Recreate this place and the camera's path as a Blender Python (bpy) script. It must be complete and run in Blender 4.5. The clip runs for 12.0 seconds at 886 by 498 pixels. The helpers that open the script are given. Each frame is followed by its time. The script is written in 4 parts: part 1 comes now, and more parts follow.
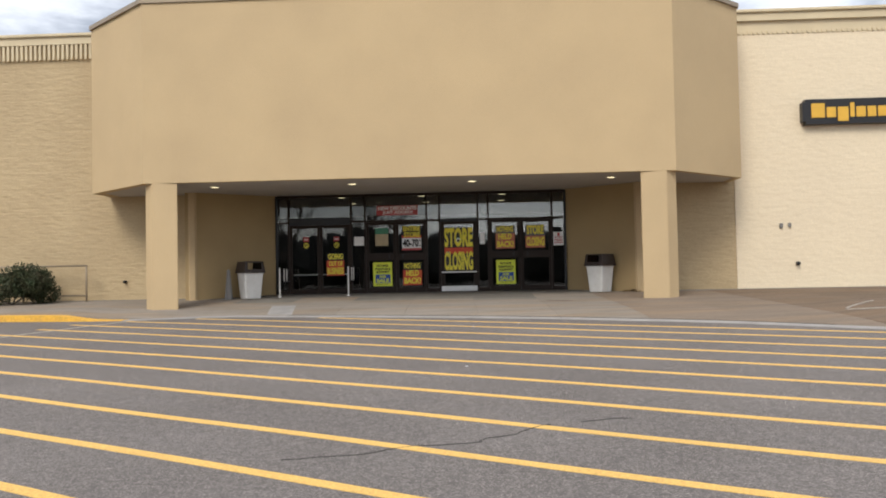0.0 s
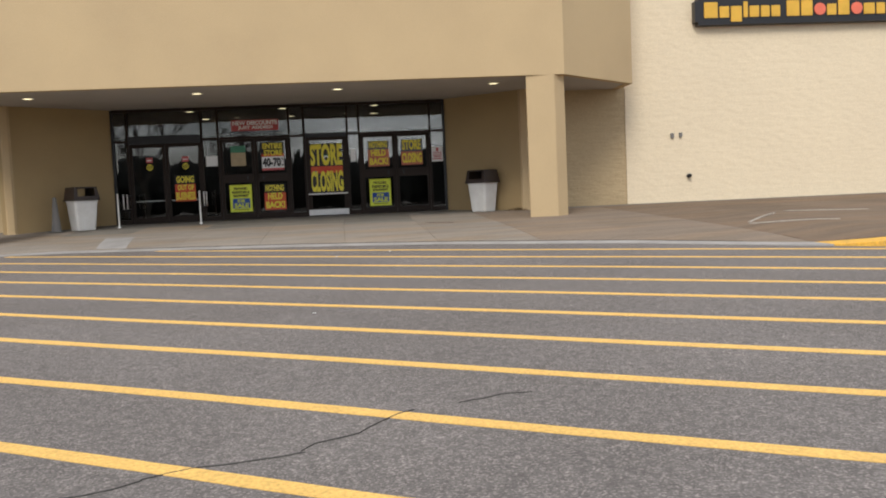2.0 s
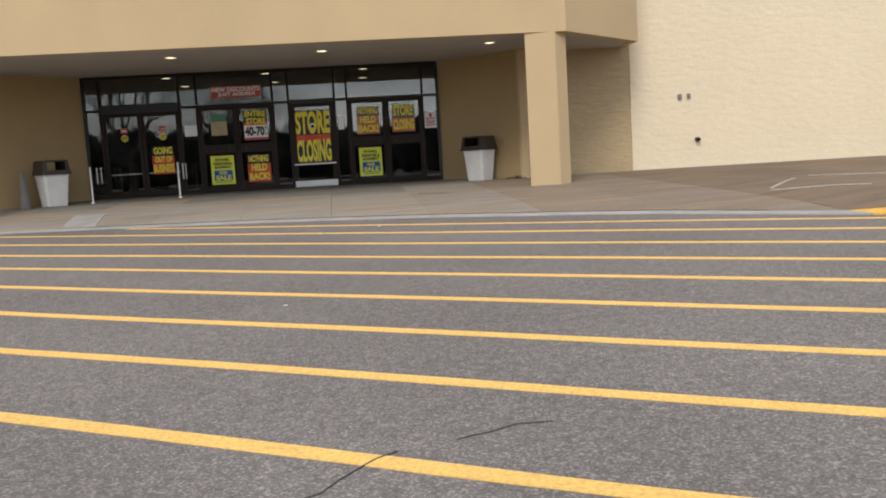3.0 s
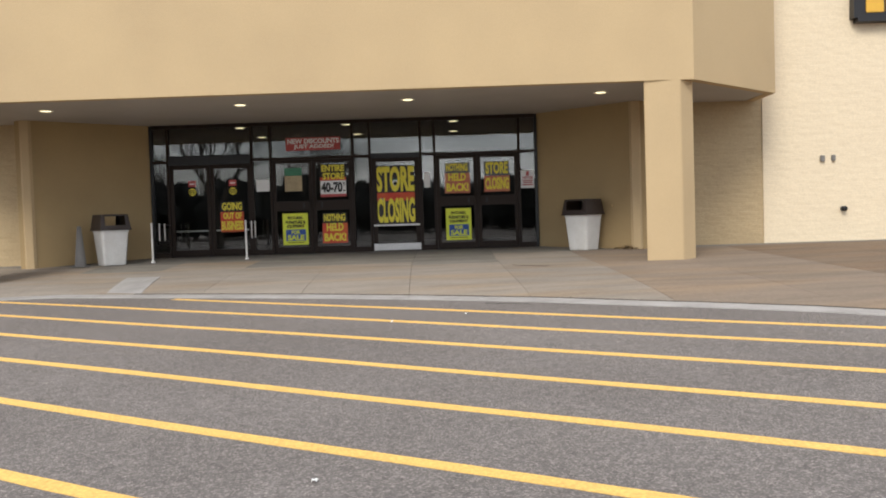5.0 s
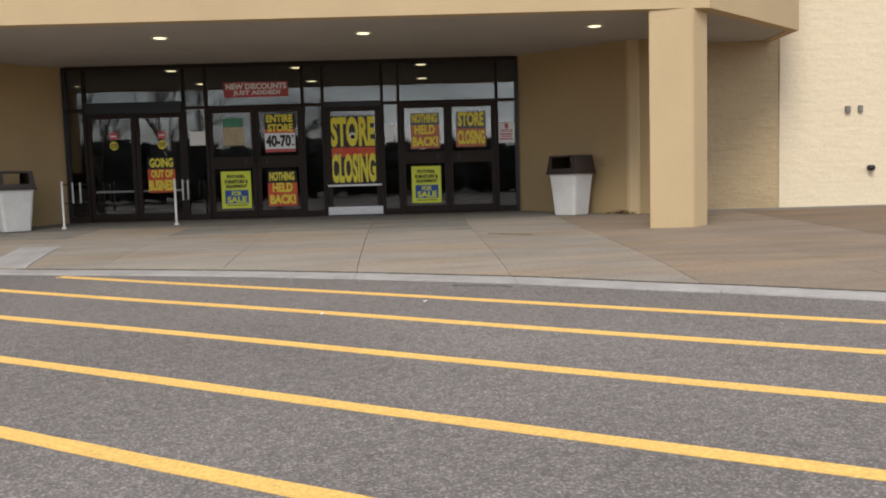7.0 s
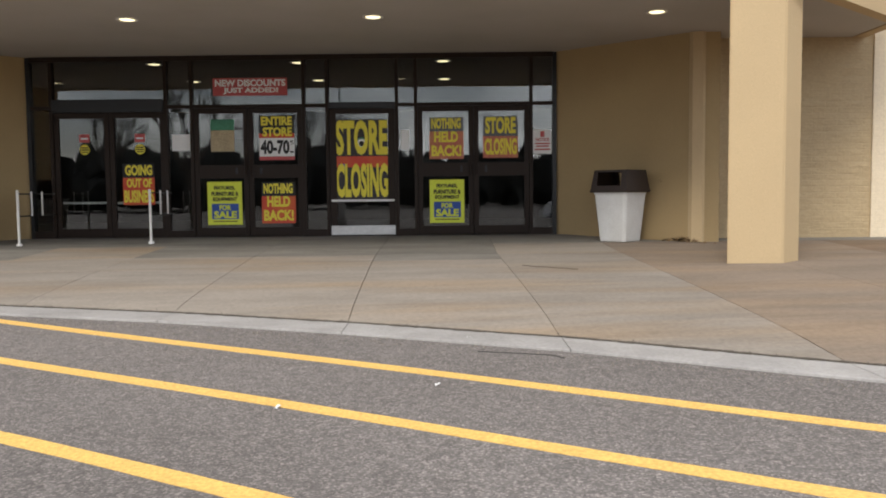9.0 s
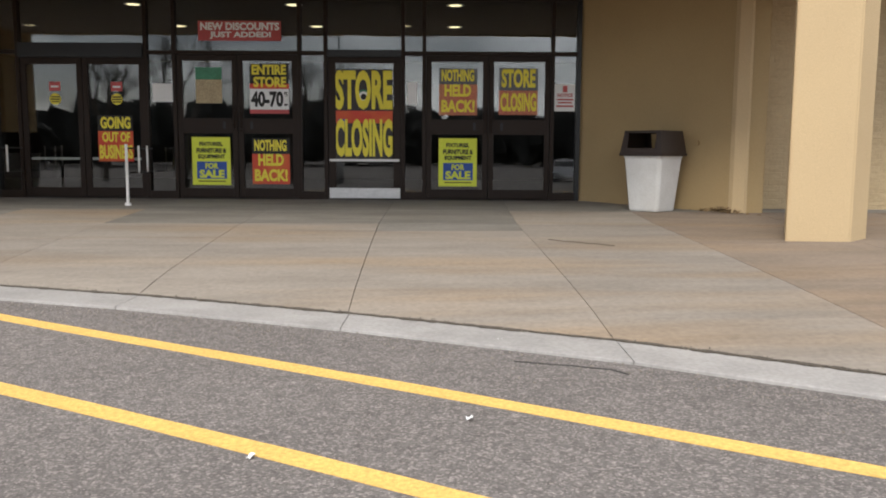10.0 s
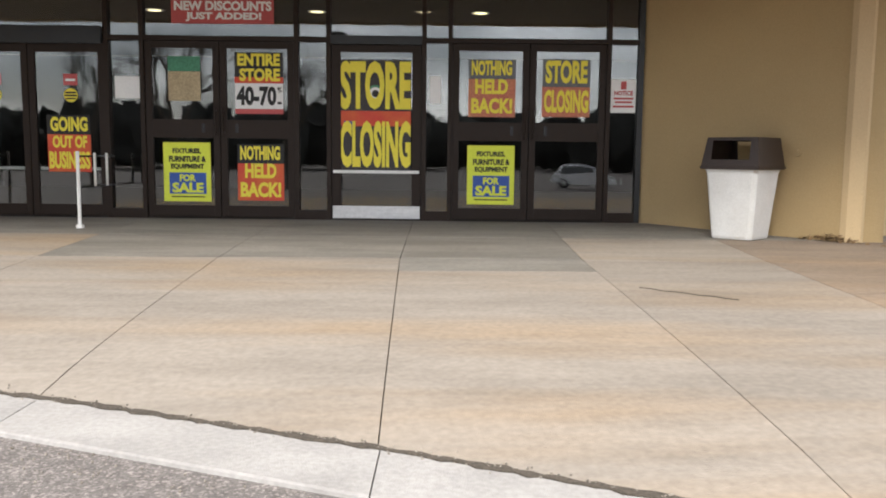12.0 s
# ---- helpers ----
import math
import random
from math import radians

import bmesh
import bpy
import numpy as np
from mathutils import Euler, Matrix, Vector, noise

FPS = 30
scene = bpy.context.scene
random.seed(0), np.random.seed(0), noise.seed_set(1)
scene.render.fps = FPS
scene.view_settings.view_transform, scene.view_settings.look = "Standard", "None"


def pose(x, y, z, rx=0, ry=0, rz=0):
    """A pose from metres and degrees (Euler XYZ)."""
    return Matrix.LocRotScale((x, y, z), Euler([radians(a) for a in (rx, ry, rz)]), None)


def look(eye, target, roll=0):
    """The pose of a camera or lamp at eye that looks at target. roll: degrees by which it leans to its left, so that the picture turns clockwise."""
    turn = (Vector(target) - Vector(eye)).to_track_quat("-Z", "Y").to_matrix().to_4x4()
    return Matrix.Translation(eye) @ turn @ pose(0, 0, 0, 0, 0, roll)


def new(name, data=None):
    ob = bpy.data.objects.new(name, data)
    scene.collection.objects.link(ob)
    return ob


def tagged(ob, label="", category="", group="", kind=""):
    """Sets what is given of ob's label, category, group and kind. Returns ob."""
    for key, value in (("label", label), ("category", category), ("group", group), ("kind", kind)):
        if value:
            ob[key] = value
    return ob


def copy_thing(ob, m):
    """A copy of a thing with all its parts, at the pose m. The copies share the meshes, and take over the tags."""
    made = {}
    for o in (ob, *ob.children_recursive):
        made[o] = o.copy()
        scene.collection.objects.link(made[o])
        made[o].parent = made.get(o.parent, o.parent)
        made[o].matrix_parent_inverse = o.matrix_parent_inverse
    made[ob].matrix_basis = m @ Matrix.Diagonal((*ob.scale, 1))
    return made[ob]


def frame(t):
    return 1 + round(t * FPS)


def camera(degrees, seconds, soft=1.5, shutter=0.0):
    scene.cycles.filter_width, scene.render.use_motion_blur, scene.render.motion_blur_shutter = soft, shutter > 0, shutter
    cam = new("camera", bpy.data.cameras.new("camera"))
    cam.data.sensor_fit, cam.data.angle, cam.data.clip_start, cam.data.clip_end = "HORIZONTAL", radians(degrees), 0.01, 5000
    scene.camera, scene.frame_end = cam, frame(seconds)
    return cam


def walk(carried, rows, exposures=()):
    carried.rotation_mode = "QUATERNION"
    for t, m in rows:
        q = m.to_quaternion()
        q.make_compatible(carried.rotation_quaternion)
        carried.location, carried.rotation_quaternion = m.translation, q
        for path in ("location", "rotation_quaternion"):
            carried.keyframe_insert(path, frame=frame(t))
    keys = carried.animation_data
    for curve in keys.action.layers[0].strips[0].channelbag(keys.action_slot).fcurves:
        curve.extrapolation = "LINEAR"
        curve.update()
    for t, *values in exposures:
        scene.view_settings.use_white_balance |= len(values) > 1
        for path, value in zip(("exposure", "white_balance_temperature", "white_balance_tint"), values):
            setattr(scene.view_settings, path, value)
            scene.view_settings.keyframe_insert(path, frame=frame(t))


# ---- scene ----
cam = camera(56.1, 12.0, soft=1.9)
PATH = [
    (0, (0.865, 0.535, 1.078), (0.764, 2.5313, 1.1377), -1.12),
    (0.5, (0.919, 1.219, 1.089), (0.7818, 3.2143, 1.0988), -2.68),
    (1, (1.043, 1.845, 1.045), (0.9088, 3.8392, 0.9631), -3.33),
    (1.5, (1.221, 2.516, 0.958), (1.3706, 4.4961, 0.7157), -3.55),
    (2, (1.214, 3.094, 1.018), (1.3826, 5.0824, 0.8822), -2.52),
    (2.5, (1.275, 3.708, 1.016), (1.4564, 5.6884, 0.8038), -3.13),
    (4.5, (1.47, 6.459, 1.131), (1.5488, 8.4511, 0.9681), -3.1),
    (5, (1.387, 7.126, 1.248), (1.3609, 9.1247, 1.1749), -1.81),
    (5.5, (1.415, 7.855, 1.228), (1.3355, 9.8515, 1.1462), -2.11),
    (6, (1.442, 8.568, 1.208), (1.4261, 10.5623, 1.0588), -3.35),
    (6.5, (1.539, 9.225, 1.148), (1.5724, 11.2175, 0.9774), -1.7),
    (8.5, (1.642, 11.862, 1.224), (1.6291, 13.859, 1.107), -1.02),
    (9, (1.626, 12.523, 1.231), (1.6018, 14.5181, 1.0991), -0.56),
    (9.5, (1.584, 13.207, 1.279), (1.5982, 15.2017, 1.1366), -1.28),
    (10, (1.428, 13.931, 1.269), (1.4086, 15.917, 1.0374), 0.32),
    (10.5, (1.306, 14.631, 1.278), (1.2652, 16.6138, 1.0196), -1.07),
    (11, (1.187, 15.286, 1.286), (1.205, 17.2627, 0.9842), -0.07),
    (11.5, (1.103, 15.924, 1.374), (0.9572, 17.9017, 1.1153), -0.77),
    (12, (0.959, 16.483, 1.345), (0.9498, 18.4703, 1.123), 0.6),
]
EXPOSURES = [(0.0, 0.55), (0.5, 0.35), (1.0, 0.4), (2.0, 0.5), (4.5, 0.55), (5.0, 0.75), (5.5, 0.75), (6.5, 0.6), (8.5, 0.6), (9.0, 0.75), (9.5, 0.58), (9.8, 0.62), (10.0, 0.9), (10.5, 0.75), (11.0, 1.05), (11.2, 1.05), (11.4, 0.8), (11.8, 0.85), (12.0, 1.5)]
walk(cam, [(t, look(eye, target, roll)) for t, eye, target, roll in PATH], EXPOSURES)

# ---------------- daylight: bright overcast sky, weak broad sun ----------------
SUN_ELEVATION, SUN_AZIMUTH = 44.0, 200.0
world = bpy.data.worlds.new("overcast_sky")
scene.world = world
world.use_nodes = True
wn, wl = world.node_tree.nodes, world.node_tree.links
wn.clear()
w_out = wn.new("ShaderNodeOutputWorld")
w_bg = wn.new("ShaderNodeBackground")
w_sky = wn.new("ShaderNodeTexSky")
w_sky.sky_type = "NISHITA"
w_sky.sun_disc = False
w_sky.sun_elevation, w_sky.sun_rotation = radians(SUN_ELEVATION), radians(SUN_AZIMUTH)
w_co = wn.new("ShaderNodeTexCoord")
w_map = wn.new("ShaderNodeMapping")
w_map.inputs["Scale"].default_value = (1.0, 1.0, 3.2)
w_noise = wn.new("ShaderNodeTexNoise")
w_noise.inputs["Scale"].default_value = 3.4
w_noise.inputs["Detail"].default_value = 7.0
w_noise.inputs["Roughness"].default_value = 0.55
w_ramp = wn.new("ShaderNodeValToRGB")
w_ramp.color_ramp.elements[0].position, w_ramp.color_ramp.elements[0].color = 0.38, (1.8, 1.9, 2.15, 1)
w_ramp.color_ramp.elements[1].position, w_ramp.color_ramp.elements[1].color = 0.68, (10.0, 10.1, 10.4, 1)
w_mix = wn.new("ShaderNodeMix")
w_mix.data_type = "RGBA"
w_mix.inputs["Factor"].default_value = 0.82
wl.new(w_co.outputs["Generated"], w_map.inputs["Vector"])
wl.new(w_map.outputs["Vector"], w_noise.inputs["Vector"])
wl.new(w_noise.outputs["Fac"], w_ramp.inputs["Fac"])
wl.new(w_sky.outputs["Color"], w_mix.inputs["A"])
wl.new(w_ramp.outputs["Color"], w_mix.inputs["B"])
wl.new(w_mix.outputs["Result"], w_bg.inputs["Color"])
w_bg.inputs["Strength"].default_value = 0.15
wl.new(w_bg.outputs["Background"], w_out.inputs["Surface"])

sun = new("sun", bpy.data.lights.new("sun", "SUN"))
sun.data.energy, sun.data.angle, sun.data.color = 1.5, radians(22), (1.0, 0.94, 0.84)
az = radians(SUN_AZIMUTH)
away = Vector((math.sin(az), math.cos(az), math.tan(radians(SUN_ELEVATION))))
sun.matrix_world = look(away * 40, (0, 0, 0))


# ---------------- materials ----------------
def mat(name, base, rough=0.7, metal=0.0, tint=None, scale=3.0, amount=0.5, grain=40.0, grain_amount=0.2,
        bump=0.0, bump_scale=60.0, stretch=(1, 1, 1), spec=0.5, random_shade=0.0, sharp=(0.35, 0.7), blot=0.0):
    """A surface with broad stains toward tint, fine grain and relief."""
    m = bpy.data.materials.new(name)
    m.use_nodes = True
    n, l = m.node_tree.nodes, m.node_tree.links
    p = n["Principled BSDF"]
    co = n.new("ShaderNodeTexCoord")
    mp = n.new("ShaderNodeMapping")
    mp.inputs["Scale"].default_value = stretch
    l.new(co.outputs["Object"], mp.inputs["Vector"])
    big = n.new("ShaderNodeTexNoise")
    big.inputs["Scale"].default_value, big.inputs["Detail"].default_value = scale, 6
    fine = n.new("ShaderNodeTexNoise")
    fine.inputs["Scale"].default_value, fine.inputs["Detail"].default_value = grain, 3
    l.new(mp.outputs["Vector"], big.inputs["Vector"])
    l.new(co.outputs["Object"], fine.inputs["Vector"])
    r1 = n.new("ShaderNodeMapRange")
    r1.inputs["From Min"].default_value, r1.inputs["From Max"].default_value = sharp
    r1.inputs["To Max"].default_value = amount
    l.new(big.outputs["Fac"], r1.inputs["Value"])
    mix = n.new("ShaderNodeMix")
    mix.data_type = "RGBA"
    t = tint or tuple(c * 0.75 for c in base)
    mix.inputs["A"].default_value, mix.inputs["B"].default_value = (*base, 1), (*t, 1)
    l.new(r1.outputs["Result"], mix.inputs["Factor"])
    r2 = n.new("ShaderNodeMapRange")
    r2.inputs["From Min"].default_value, r2.inputs["From Max"].default_value = 0.3, 0.7
    r2.inputs["To Min"].default_value, r2.inputs["To Max"].default_value = 1 - grain_amount, 1 + grain_amount
    l.new(fine.outputs["Fac"], r2.inputs["Value"])
    val = r2.outputs["Result"]
    if random_shade:
        info = n.new("ShaderNodeObjectInfo")
        r3 = n.new("ShaderNodeMapRange")
        r3.inputs["To Min"].default_value, r3.inputs["To Max"].default_value = 1 - random_shade, 1 + random_shade
        l.new(info.outputs["Random"], r3.inputs["Value"])
        mul = n.new("ShaderNodeMath")
        mul.operation = "MULTIPLY"
        l.new(val, mul.inputs[0])
        l.new(r3.outputs["Result"], mul.inputs[1])
        val = mul.outputs[0]
    if blot:
        st = n.new("ShaderNodeTexNoise")
        st.inputs["Scale"].default_value, st.inputs["Detail"].default_value, st.inputs["Roughness"].default_value = 1.9, 8, 0.65
        l.new(mp.outputs["Vector"], st.inputs["Vector"])
        r4 = n.new("ShaderNodeMapRange")
        r4.inputs["From Min"].default_value, r4.inputs["From Max"].default_value = 0.42, 0.66
        r4.inputs["To Min"].default_value, r4.inputs["To Max"].default_value = 1.0 + blot * 0.35, 1.0 - blot
        l.new(st.outputs["Fac"], r4.inputs["Value"])
        mul2 = n.new("ShaderNodeMath")
        mul2.operation = "MULTIPLY"
        l.new(val, mul2.inputs[0])
        l.new(r4.outputs["Result"], mul2.inputs[1])
        val = mul2.outputs[0]
    hsv = n.new("ShaderNodeHueSaturation")
    l.new(mix.outputs["Result"], hsv.inputs["Color"])
    l.new(val, hsv.inputs["Value"])
    l.new(hsv.outputs["Color"], p.inputs["Base Color"])
    p.inputs["Roughness"].default_value, p.inputs["Metallic"].default_value = rough, metal
    p.inputs["Specular IOR Level"].default_value = spec
    if bump:
        rel = n.new("ShaderNodeTexNoise")
        rel.inputs["Scale"].default_value, rel.inputs["Detail"].default_value = bump_scale, 4
        l.new(mp.outputs["Vector"], rel.inputs["Vector"])
        b = n.new("ShaderNodeBump")
        b.inputs["Strength"].default_value, b.inputs["Distance"].default_value = bump, 0.02
        l.new(rel.outputs["Fac"], b.inputs["Height"])
        l.new(b.outputs["Normal"], p.inputs["Normal"])
    return m


def rough_block(name, base, tint, relief):
    """Painted split-face block: uneven courses under thick paint."""
    m = mat(name, base, 0.85, tint=tint, scale=0.7, amount=0.5, grain=30, grain_amount=0.06)
    n, l = m.node_tree.nodes, m.node_tree.links
    co = n.new("ShaderNodeTexCoord")
    mp = n.new("ShaderNodeMapping")
    mp.inputs["Rotation"].default_value = (radians(90), 0, 0)
    l.new(co.outputs["Object"], mp.inputs["Vector"])
    br = n.new("ShaderNodeTexBrick")
    br.inputs["Scale"].default_value = 1.0
    br.inputs["Brick Width"].default_value, br.inputs["Row Height"].default_value = 0.41, 0.1
    br.inputs["Mortar Size"].default_value, br.inputs["Mortar Smooth"].default_value = 0.008, 0.8
    br.inputs["Color1"].default_value, br.inputs["Color2"].default_value = (0.5, 0.5, 0.5, 1), (1, 1, 1, 1)
    br.inputs["Mortar"].default_value = (0.35, 0.35, 0.35, 1)
    l.new(mp.outputs["Vector"], br.inputs["Vector"])
    st = n.new("ShaderNodeMapping")
    st.inputs["Scale"].default_value = (2.6, 2.6, 6.0)
    l.new(co.outputs["Object"], st.inputs["Vector"])
    no = n.new("ShaderNodeTexNoise")
    no.inputs["Scale"].default_value, no.inputs["Detail"].default_value = 1.3, 7
    l.new(st.outputs["Vector"], no.inputs["Vector"])
    mx = n.new("ShaderNodeMix")
    mx.data_type = "RGBA"
    mx.inputs["Factor"].default_value = 0.72
    l.new(br.outputs["Color"], mx.inputs["A"])
    l.new(no.outputs["Fac"], mx.inputs["B"])
    b = n.new("ShaderNodeBump")
    b.inputs["Strength"].default_value, b.inputs["Distance"].default_value = relief, 0.12
    l.new(mx.outputs["Result"], b.inputs["Height"])
    l.new(b.outputs["Normal"], n["Principled BSDF"].inputs["Normal"])
    return m


def asphalt_material():
    m = mat("asphalt", (0.155, 0.140, 0.132), 0.9, tint=(0.20, 0.182, 0.172), scale=0.35, amount=0.8, grain=14,
            grain_amount=0.14, bump=0.5, bump_scale=70, spec=0.25)
    n, l = m.node_tree.nodes, m.node_tree.links
    p = n["Principled BSDF"]
    old = p.inputs["Base Color"].links[0].from_socket
    co = n.new("ShaderNodeTexCoord")
    vo = n.new("ShaderNodeTexVoronoi")
    vo.inputs["Scale"].default_value = 95
    l.new(co.outputs["Object"], vo.inputs["Vector"])
    sep = n.new("ShaderNodeSeparateColor")
    l.new(vo.outputs["Color"], sep.inputs["Color"])
    rp = n.new("ShaderNodeValToRGB")
    e = rp.color_ramp.elements
    e[0].position, e[0].color = 0.0, (0.62, 0.61, 0.60, 1)
    e[1].position, e[1].color = 1.0, (1.9, 1.86, 1.82, 1)
    mid = e.new(0.72)
    mid.color = (1.0, 1.0, 1.0, 1)
    l.new(sep.outputs["Red"], rp.inputs["Fac"])
    mx = n.new("ShaderNodeMix")
    mx.data_type, mx.blend_type = "RGBA", "MULTIPLY"
    mx.inputs["Factor"].default_value = 0.85
    l.new(old, mx.inputs["A"])
    l.new(rp.outputs["Color"], mx.inputs["B"])
    l.new(mx.outputs["Result"], p.inputs["Base Color"])
    return m


def glass_material(name="window_glass"):
    m = bpy.data.materials.new(name)
    m.use_nodes = True
    n, l = m.node_tree.nodes, m.node_tree.links
    n.clear()
    out = n.new("ShaderNodeOutputMaterial")
    tr = n.new("ShaderNodeBsdfTransparent")
    tr.inputs["Color"].default_value = (0.88, 0.90, 0.89, 1)
    gl = n.new("ShaderNodeBsdfGlossy")
    gl.inputs["Roughness"].default_value = 0.0
    fr = n.new("ShaderNodeFresnel")
    fr.inputs["IOR"].default_value = 1.8
    no = n.new("ShaderNodeTexNoise")
    no.inputs["Scale"].default_value = 1.4
    b = n.new("ShaderNodeBump")
    b.inputs["Strength"].default_value, b.inputs["Distance"].default_value = 0.06, 0.02
    l.new(no.outputs["Fac"], b.inputs["Height"])
    l.new(b.outputs["Normal"], gl.inputs["Normal"])
    mx = n.new("ShaderNodeMixShader")
    l.new(fr.outputs["Fac"], mx.inputs["Fac"])
    l.new(tr.outputs["BSDF"], mx.inputs[1])
    l.new(gl.outputs["BSDF"], mx.inputs[2])
    l.new(mx.outputs["Shader"], out.inputs["Surface"])
    return m


def emitter(name, colour, strength):
    m = mat(name, (0.8, 0.8, 0.75), 0.4)
    p = m.node_tree.nodes["Principled BSDF"]
    p.inputs["Emission Color"].default_value = (*colour, 1)
    p.inputs["Emission Strength"].default_value = strength
    return m


STUCCO = mat("tan_stucco", (0.54, 0.408, 0.24), 0.88, tint=(0.44, 0.33, 0.20), scale=0.5, amount=0.5, grain=90,
             grain_amount=0.07, bump=0.25, bump_scale=160, spec=0.3)
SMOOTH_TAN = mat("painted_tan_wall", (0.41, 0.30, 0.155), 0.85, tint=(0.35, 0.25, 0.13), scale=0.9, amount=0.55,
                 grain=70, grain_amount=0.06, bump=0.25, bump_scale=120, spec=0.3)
TAN_BLOCK = rough_block("tan_split_face_block", (0.48, 0.37, 0.22), (0.40, 0.30, 0.175), 0.5)
CREAM_BLOCK = rough_block("cream_split_face_block", (0.74, 0.63, 0.46), (0.69, 0.585, 0.43), 0.22)
CORNICE = mat("cream_cornice", (0.62, 0.52, 0.35), 0.8, scale=1.5, amount=0.3, grain=60, grain_amount=0.05)
COPING = mat("brown_metal_coping", (0.30, 0.24, 0.17), 0.5, metal=0.3, grain_amount=0.05)
SOFFIT = mat("grey_soffit_paint", (0.43, 0.40, 0.37), 0.85, tint=(0.36, 0.335, 0.30), scale=0.8, amount=0.6, grain=80,
             grain_amount=0.05, bump=0.15, bump_scale=150)
ASPHALT = asphalt_material()
YELLOW = mat("yellow_road_paint", (0.78, 0.48, 0.13), 0.75, tint=(0.60, 0.36, 0.10), scale=4, amount=0.35, grain=45,
             grain_amount=0.2, bump=0.4, bump_scale=90)
PALE_LINE = mat("worn_pale_paint", (0.42, 0.38, 0.33), 0.85, tint=(0.25, 0.23, 0.2), scale=6, amount=0.8, grain=50)
KERB_YELLOW = mat("yellow_kerb_paint", (0.78, 0.43, 0.05), 0.7, tint=(0.42, 0.25, 0.07), scale=5, amount=0.45, grain=30, bump=0.4)
CONCRETE = mat("stained_concrete", (0.272, 0.237, 0.2), 0.88, tint=(0.29, 0.218, 0.15), scale=0.75, amount=0.9, sharp=(0.48, 0.68), blot=0.17, grain=24,
               grain_amount=0.10, bump=0.3, bump_scale=110, stretch=(0.28, 1.5, 1.0), random_shade=0.05, spec=0.3)
CONCRETE_BROWN = mat("rust_stained_concrete", (0.172, 0.127, 0.091), 0.88, tint=(0.215, 0.142, 0.088), scale=0.75, amount=0.9, sharp=(0.42, 0.66),
               blot=0.2, grain=24, grain_amount=0.10, bump=0.3, bump_scale=110, stretch=(0.28, 1.5, 1.0), random_shade=0.08, spec=0.3)
CONCRETE_WARM = mat("warm_stained_concrete", (0.222, 0.175, 0.135), 0.88, tint=(0.27, 0.195, 0.13), scale=0.75, amount=0.9, sharp=(0.45, 0.67),
               blot=0.18, grain=24, grain_amount=0.10, bump=0.3, bump_scale=110, stretch=(0.28, 1.5, 1.0), random_shade=0.05, spec=0.3)
CONCRETE_DARK = mat("darker_stained_concrete", (0.21, 0.195, 0.172), 0.85, blot=0.2, tint=(0.14, 0.125, 0.105), scale=0.8, amount=0.7, grain=24,
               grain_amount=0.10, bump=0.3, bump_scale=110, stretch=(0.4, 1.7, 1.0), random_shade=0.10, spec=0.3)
KERB = mat("pale_concrete", (0.36, 0.345, 0.33), 0.88, tint=(0.28, 0.265, 0.25), scale=1.6, amount=0.6, blot=0.12, grain=35,
           grain_amount=0.10, bump=0.3, bump_scale=120, random_shade=0.05, spec=0.3)
DIRT = mat("joint_dirt", (0.075, 0.062, 0.048), 0.95, grain=60, grain_amount=0.4)
GRAVEL = mat("loose_grit", (0.24, 0.21, 0.175), 0.9, grain=90, grain_amount=0.5)
CRACK = mat("crack_tar", (0.055, 0.052, 0.049), 0.9, grain=60)
BRONZE = mat("dark_bronze_frame", (0.022, 0.013, 0.009), 0.5, metal=0.0, tint=(0.024, 0.016, 0.011), scale=2, amount=0.5,
             grain=50, grain_amount=0.1, spec=0.2)
BLACK = mat("black_metal", (0.016, 0.016, 0.017), 0.4, metal=0.3, grain_amount=0.1)
GLASS = glass_material()
ALUMINIUM = mat("brushed_aluminium", (0.62, 0.61, 0.60), 0.42, metal=0.75, grain=30, grain_amount=0.08, stretch=(1, 1, 12))
WHITE_METAL = mat("white_enamel", (0.78, 0.77, 0.75), 0.45, tint=(0.6, 0.57, 0.52), scale=7, amount=0.3, grain_amount=0.05)
WHITE_PLASTIC = mat("white_moulded_plastic", (0.70, 0.70, 0.69), 0.5, tint=(0.56, 0.55, 0.52), scale=3.5, amount=0.5, grain=40,
                    grain_amount=0.05, bump=0.15, bump_scale=40)
BROWN_PLASTIC = mat("dark_brown_plastic", (0.030, 0.018, 0.014), 0.45, scale=5, grain_amount=0.15)
GREY_PLASTIC = mat("weathered_grey_plastic", (0.20, 0.19, 0.18), 0.7, scale=5, grain_amount=0.12)
# near-black base colours stand in for the shade inside the shop
INSIDE = mat("shade_dark_shop_wall", (0.022, 0.02, 0.019), 0.9, scale=1.2, amount=0.7)
INSIDE_FLOOR = mat("shade_dark_shop_floor", (0.03, 0.027, 0.024), 0.7, scale=1.2, amount=0.7)
LAMP = emitter("warm_lamp_lens", (1.0, 0.84, 0.5), 1.2)
SIGN_BLACK = mat("black_sign_face", (0.012, 0.011, 0.012), 0.35, grain_amount=0.1)
GOLD = mat("gold_lettering", (0.72, 0.42, 0.05), 0.5, grain_amount=0.05)
CORAL = mat("coral_disc", (0.80, 0.17, 0.10), 0.5, grain_amount=0.05)
PRINT_YELLOW = mat("print_yellow", (0.82, 0.70, 0.06), 0.6, scale=4, amount=0.15, grain_amount=0.04)
PRINT_LIME = mat("print_lemon", (0.70, 0.76, 0.06), 0.6, scale=4, amount=0.15, grain_amount=0.04)
PRINT_RED = mat("print_red", (0.60, 0.055, 0.03), 0.6, tint=(0.65, 0.16, 0.03), scale=3, amount=0.8, grain_amount=0.04)
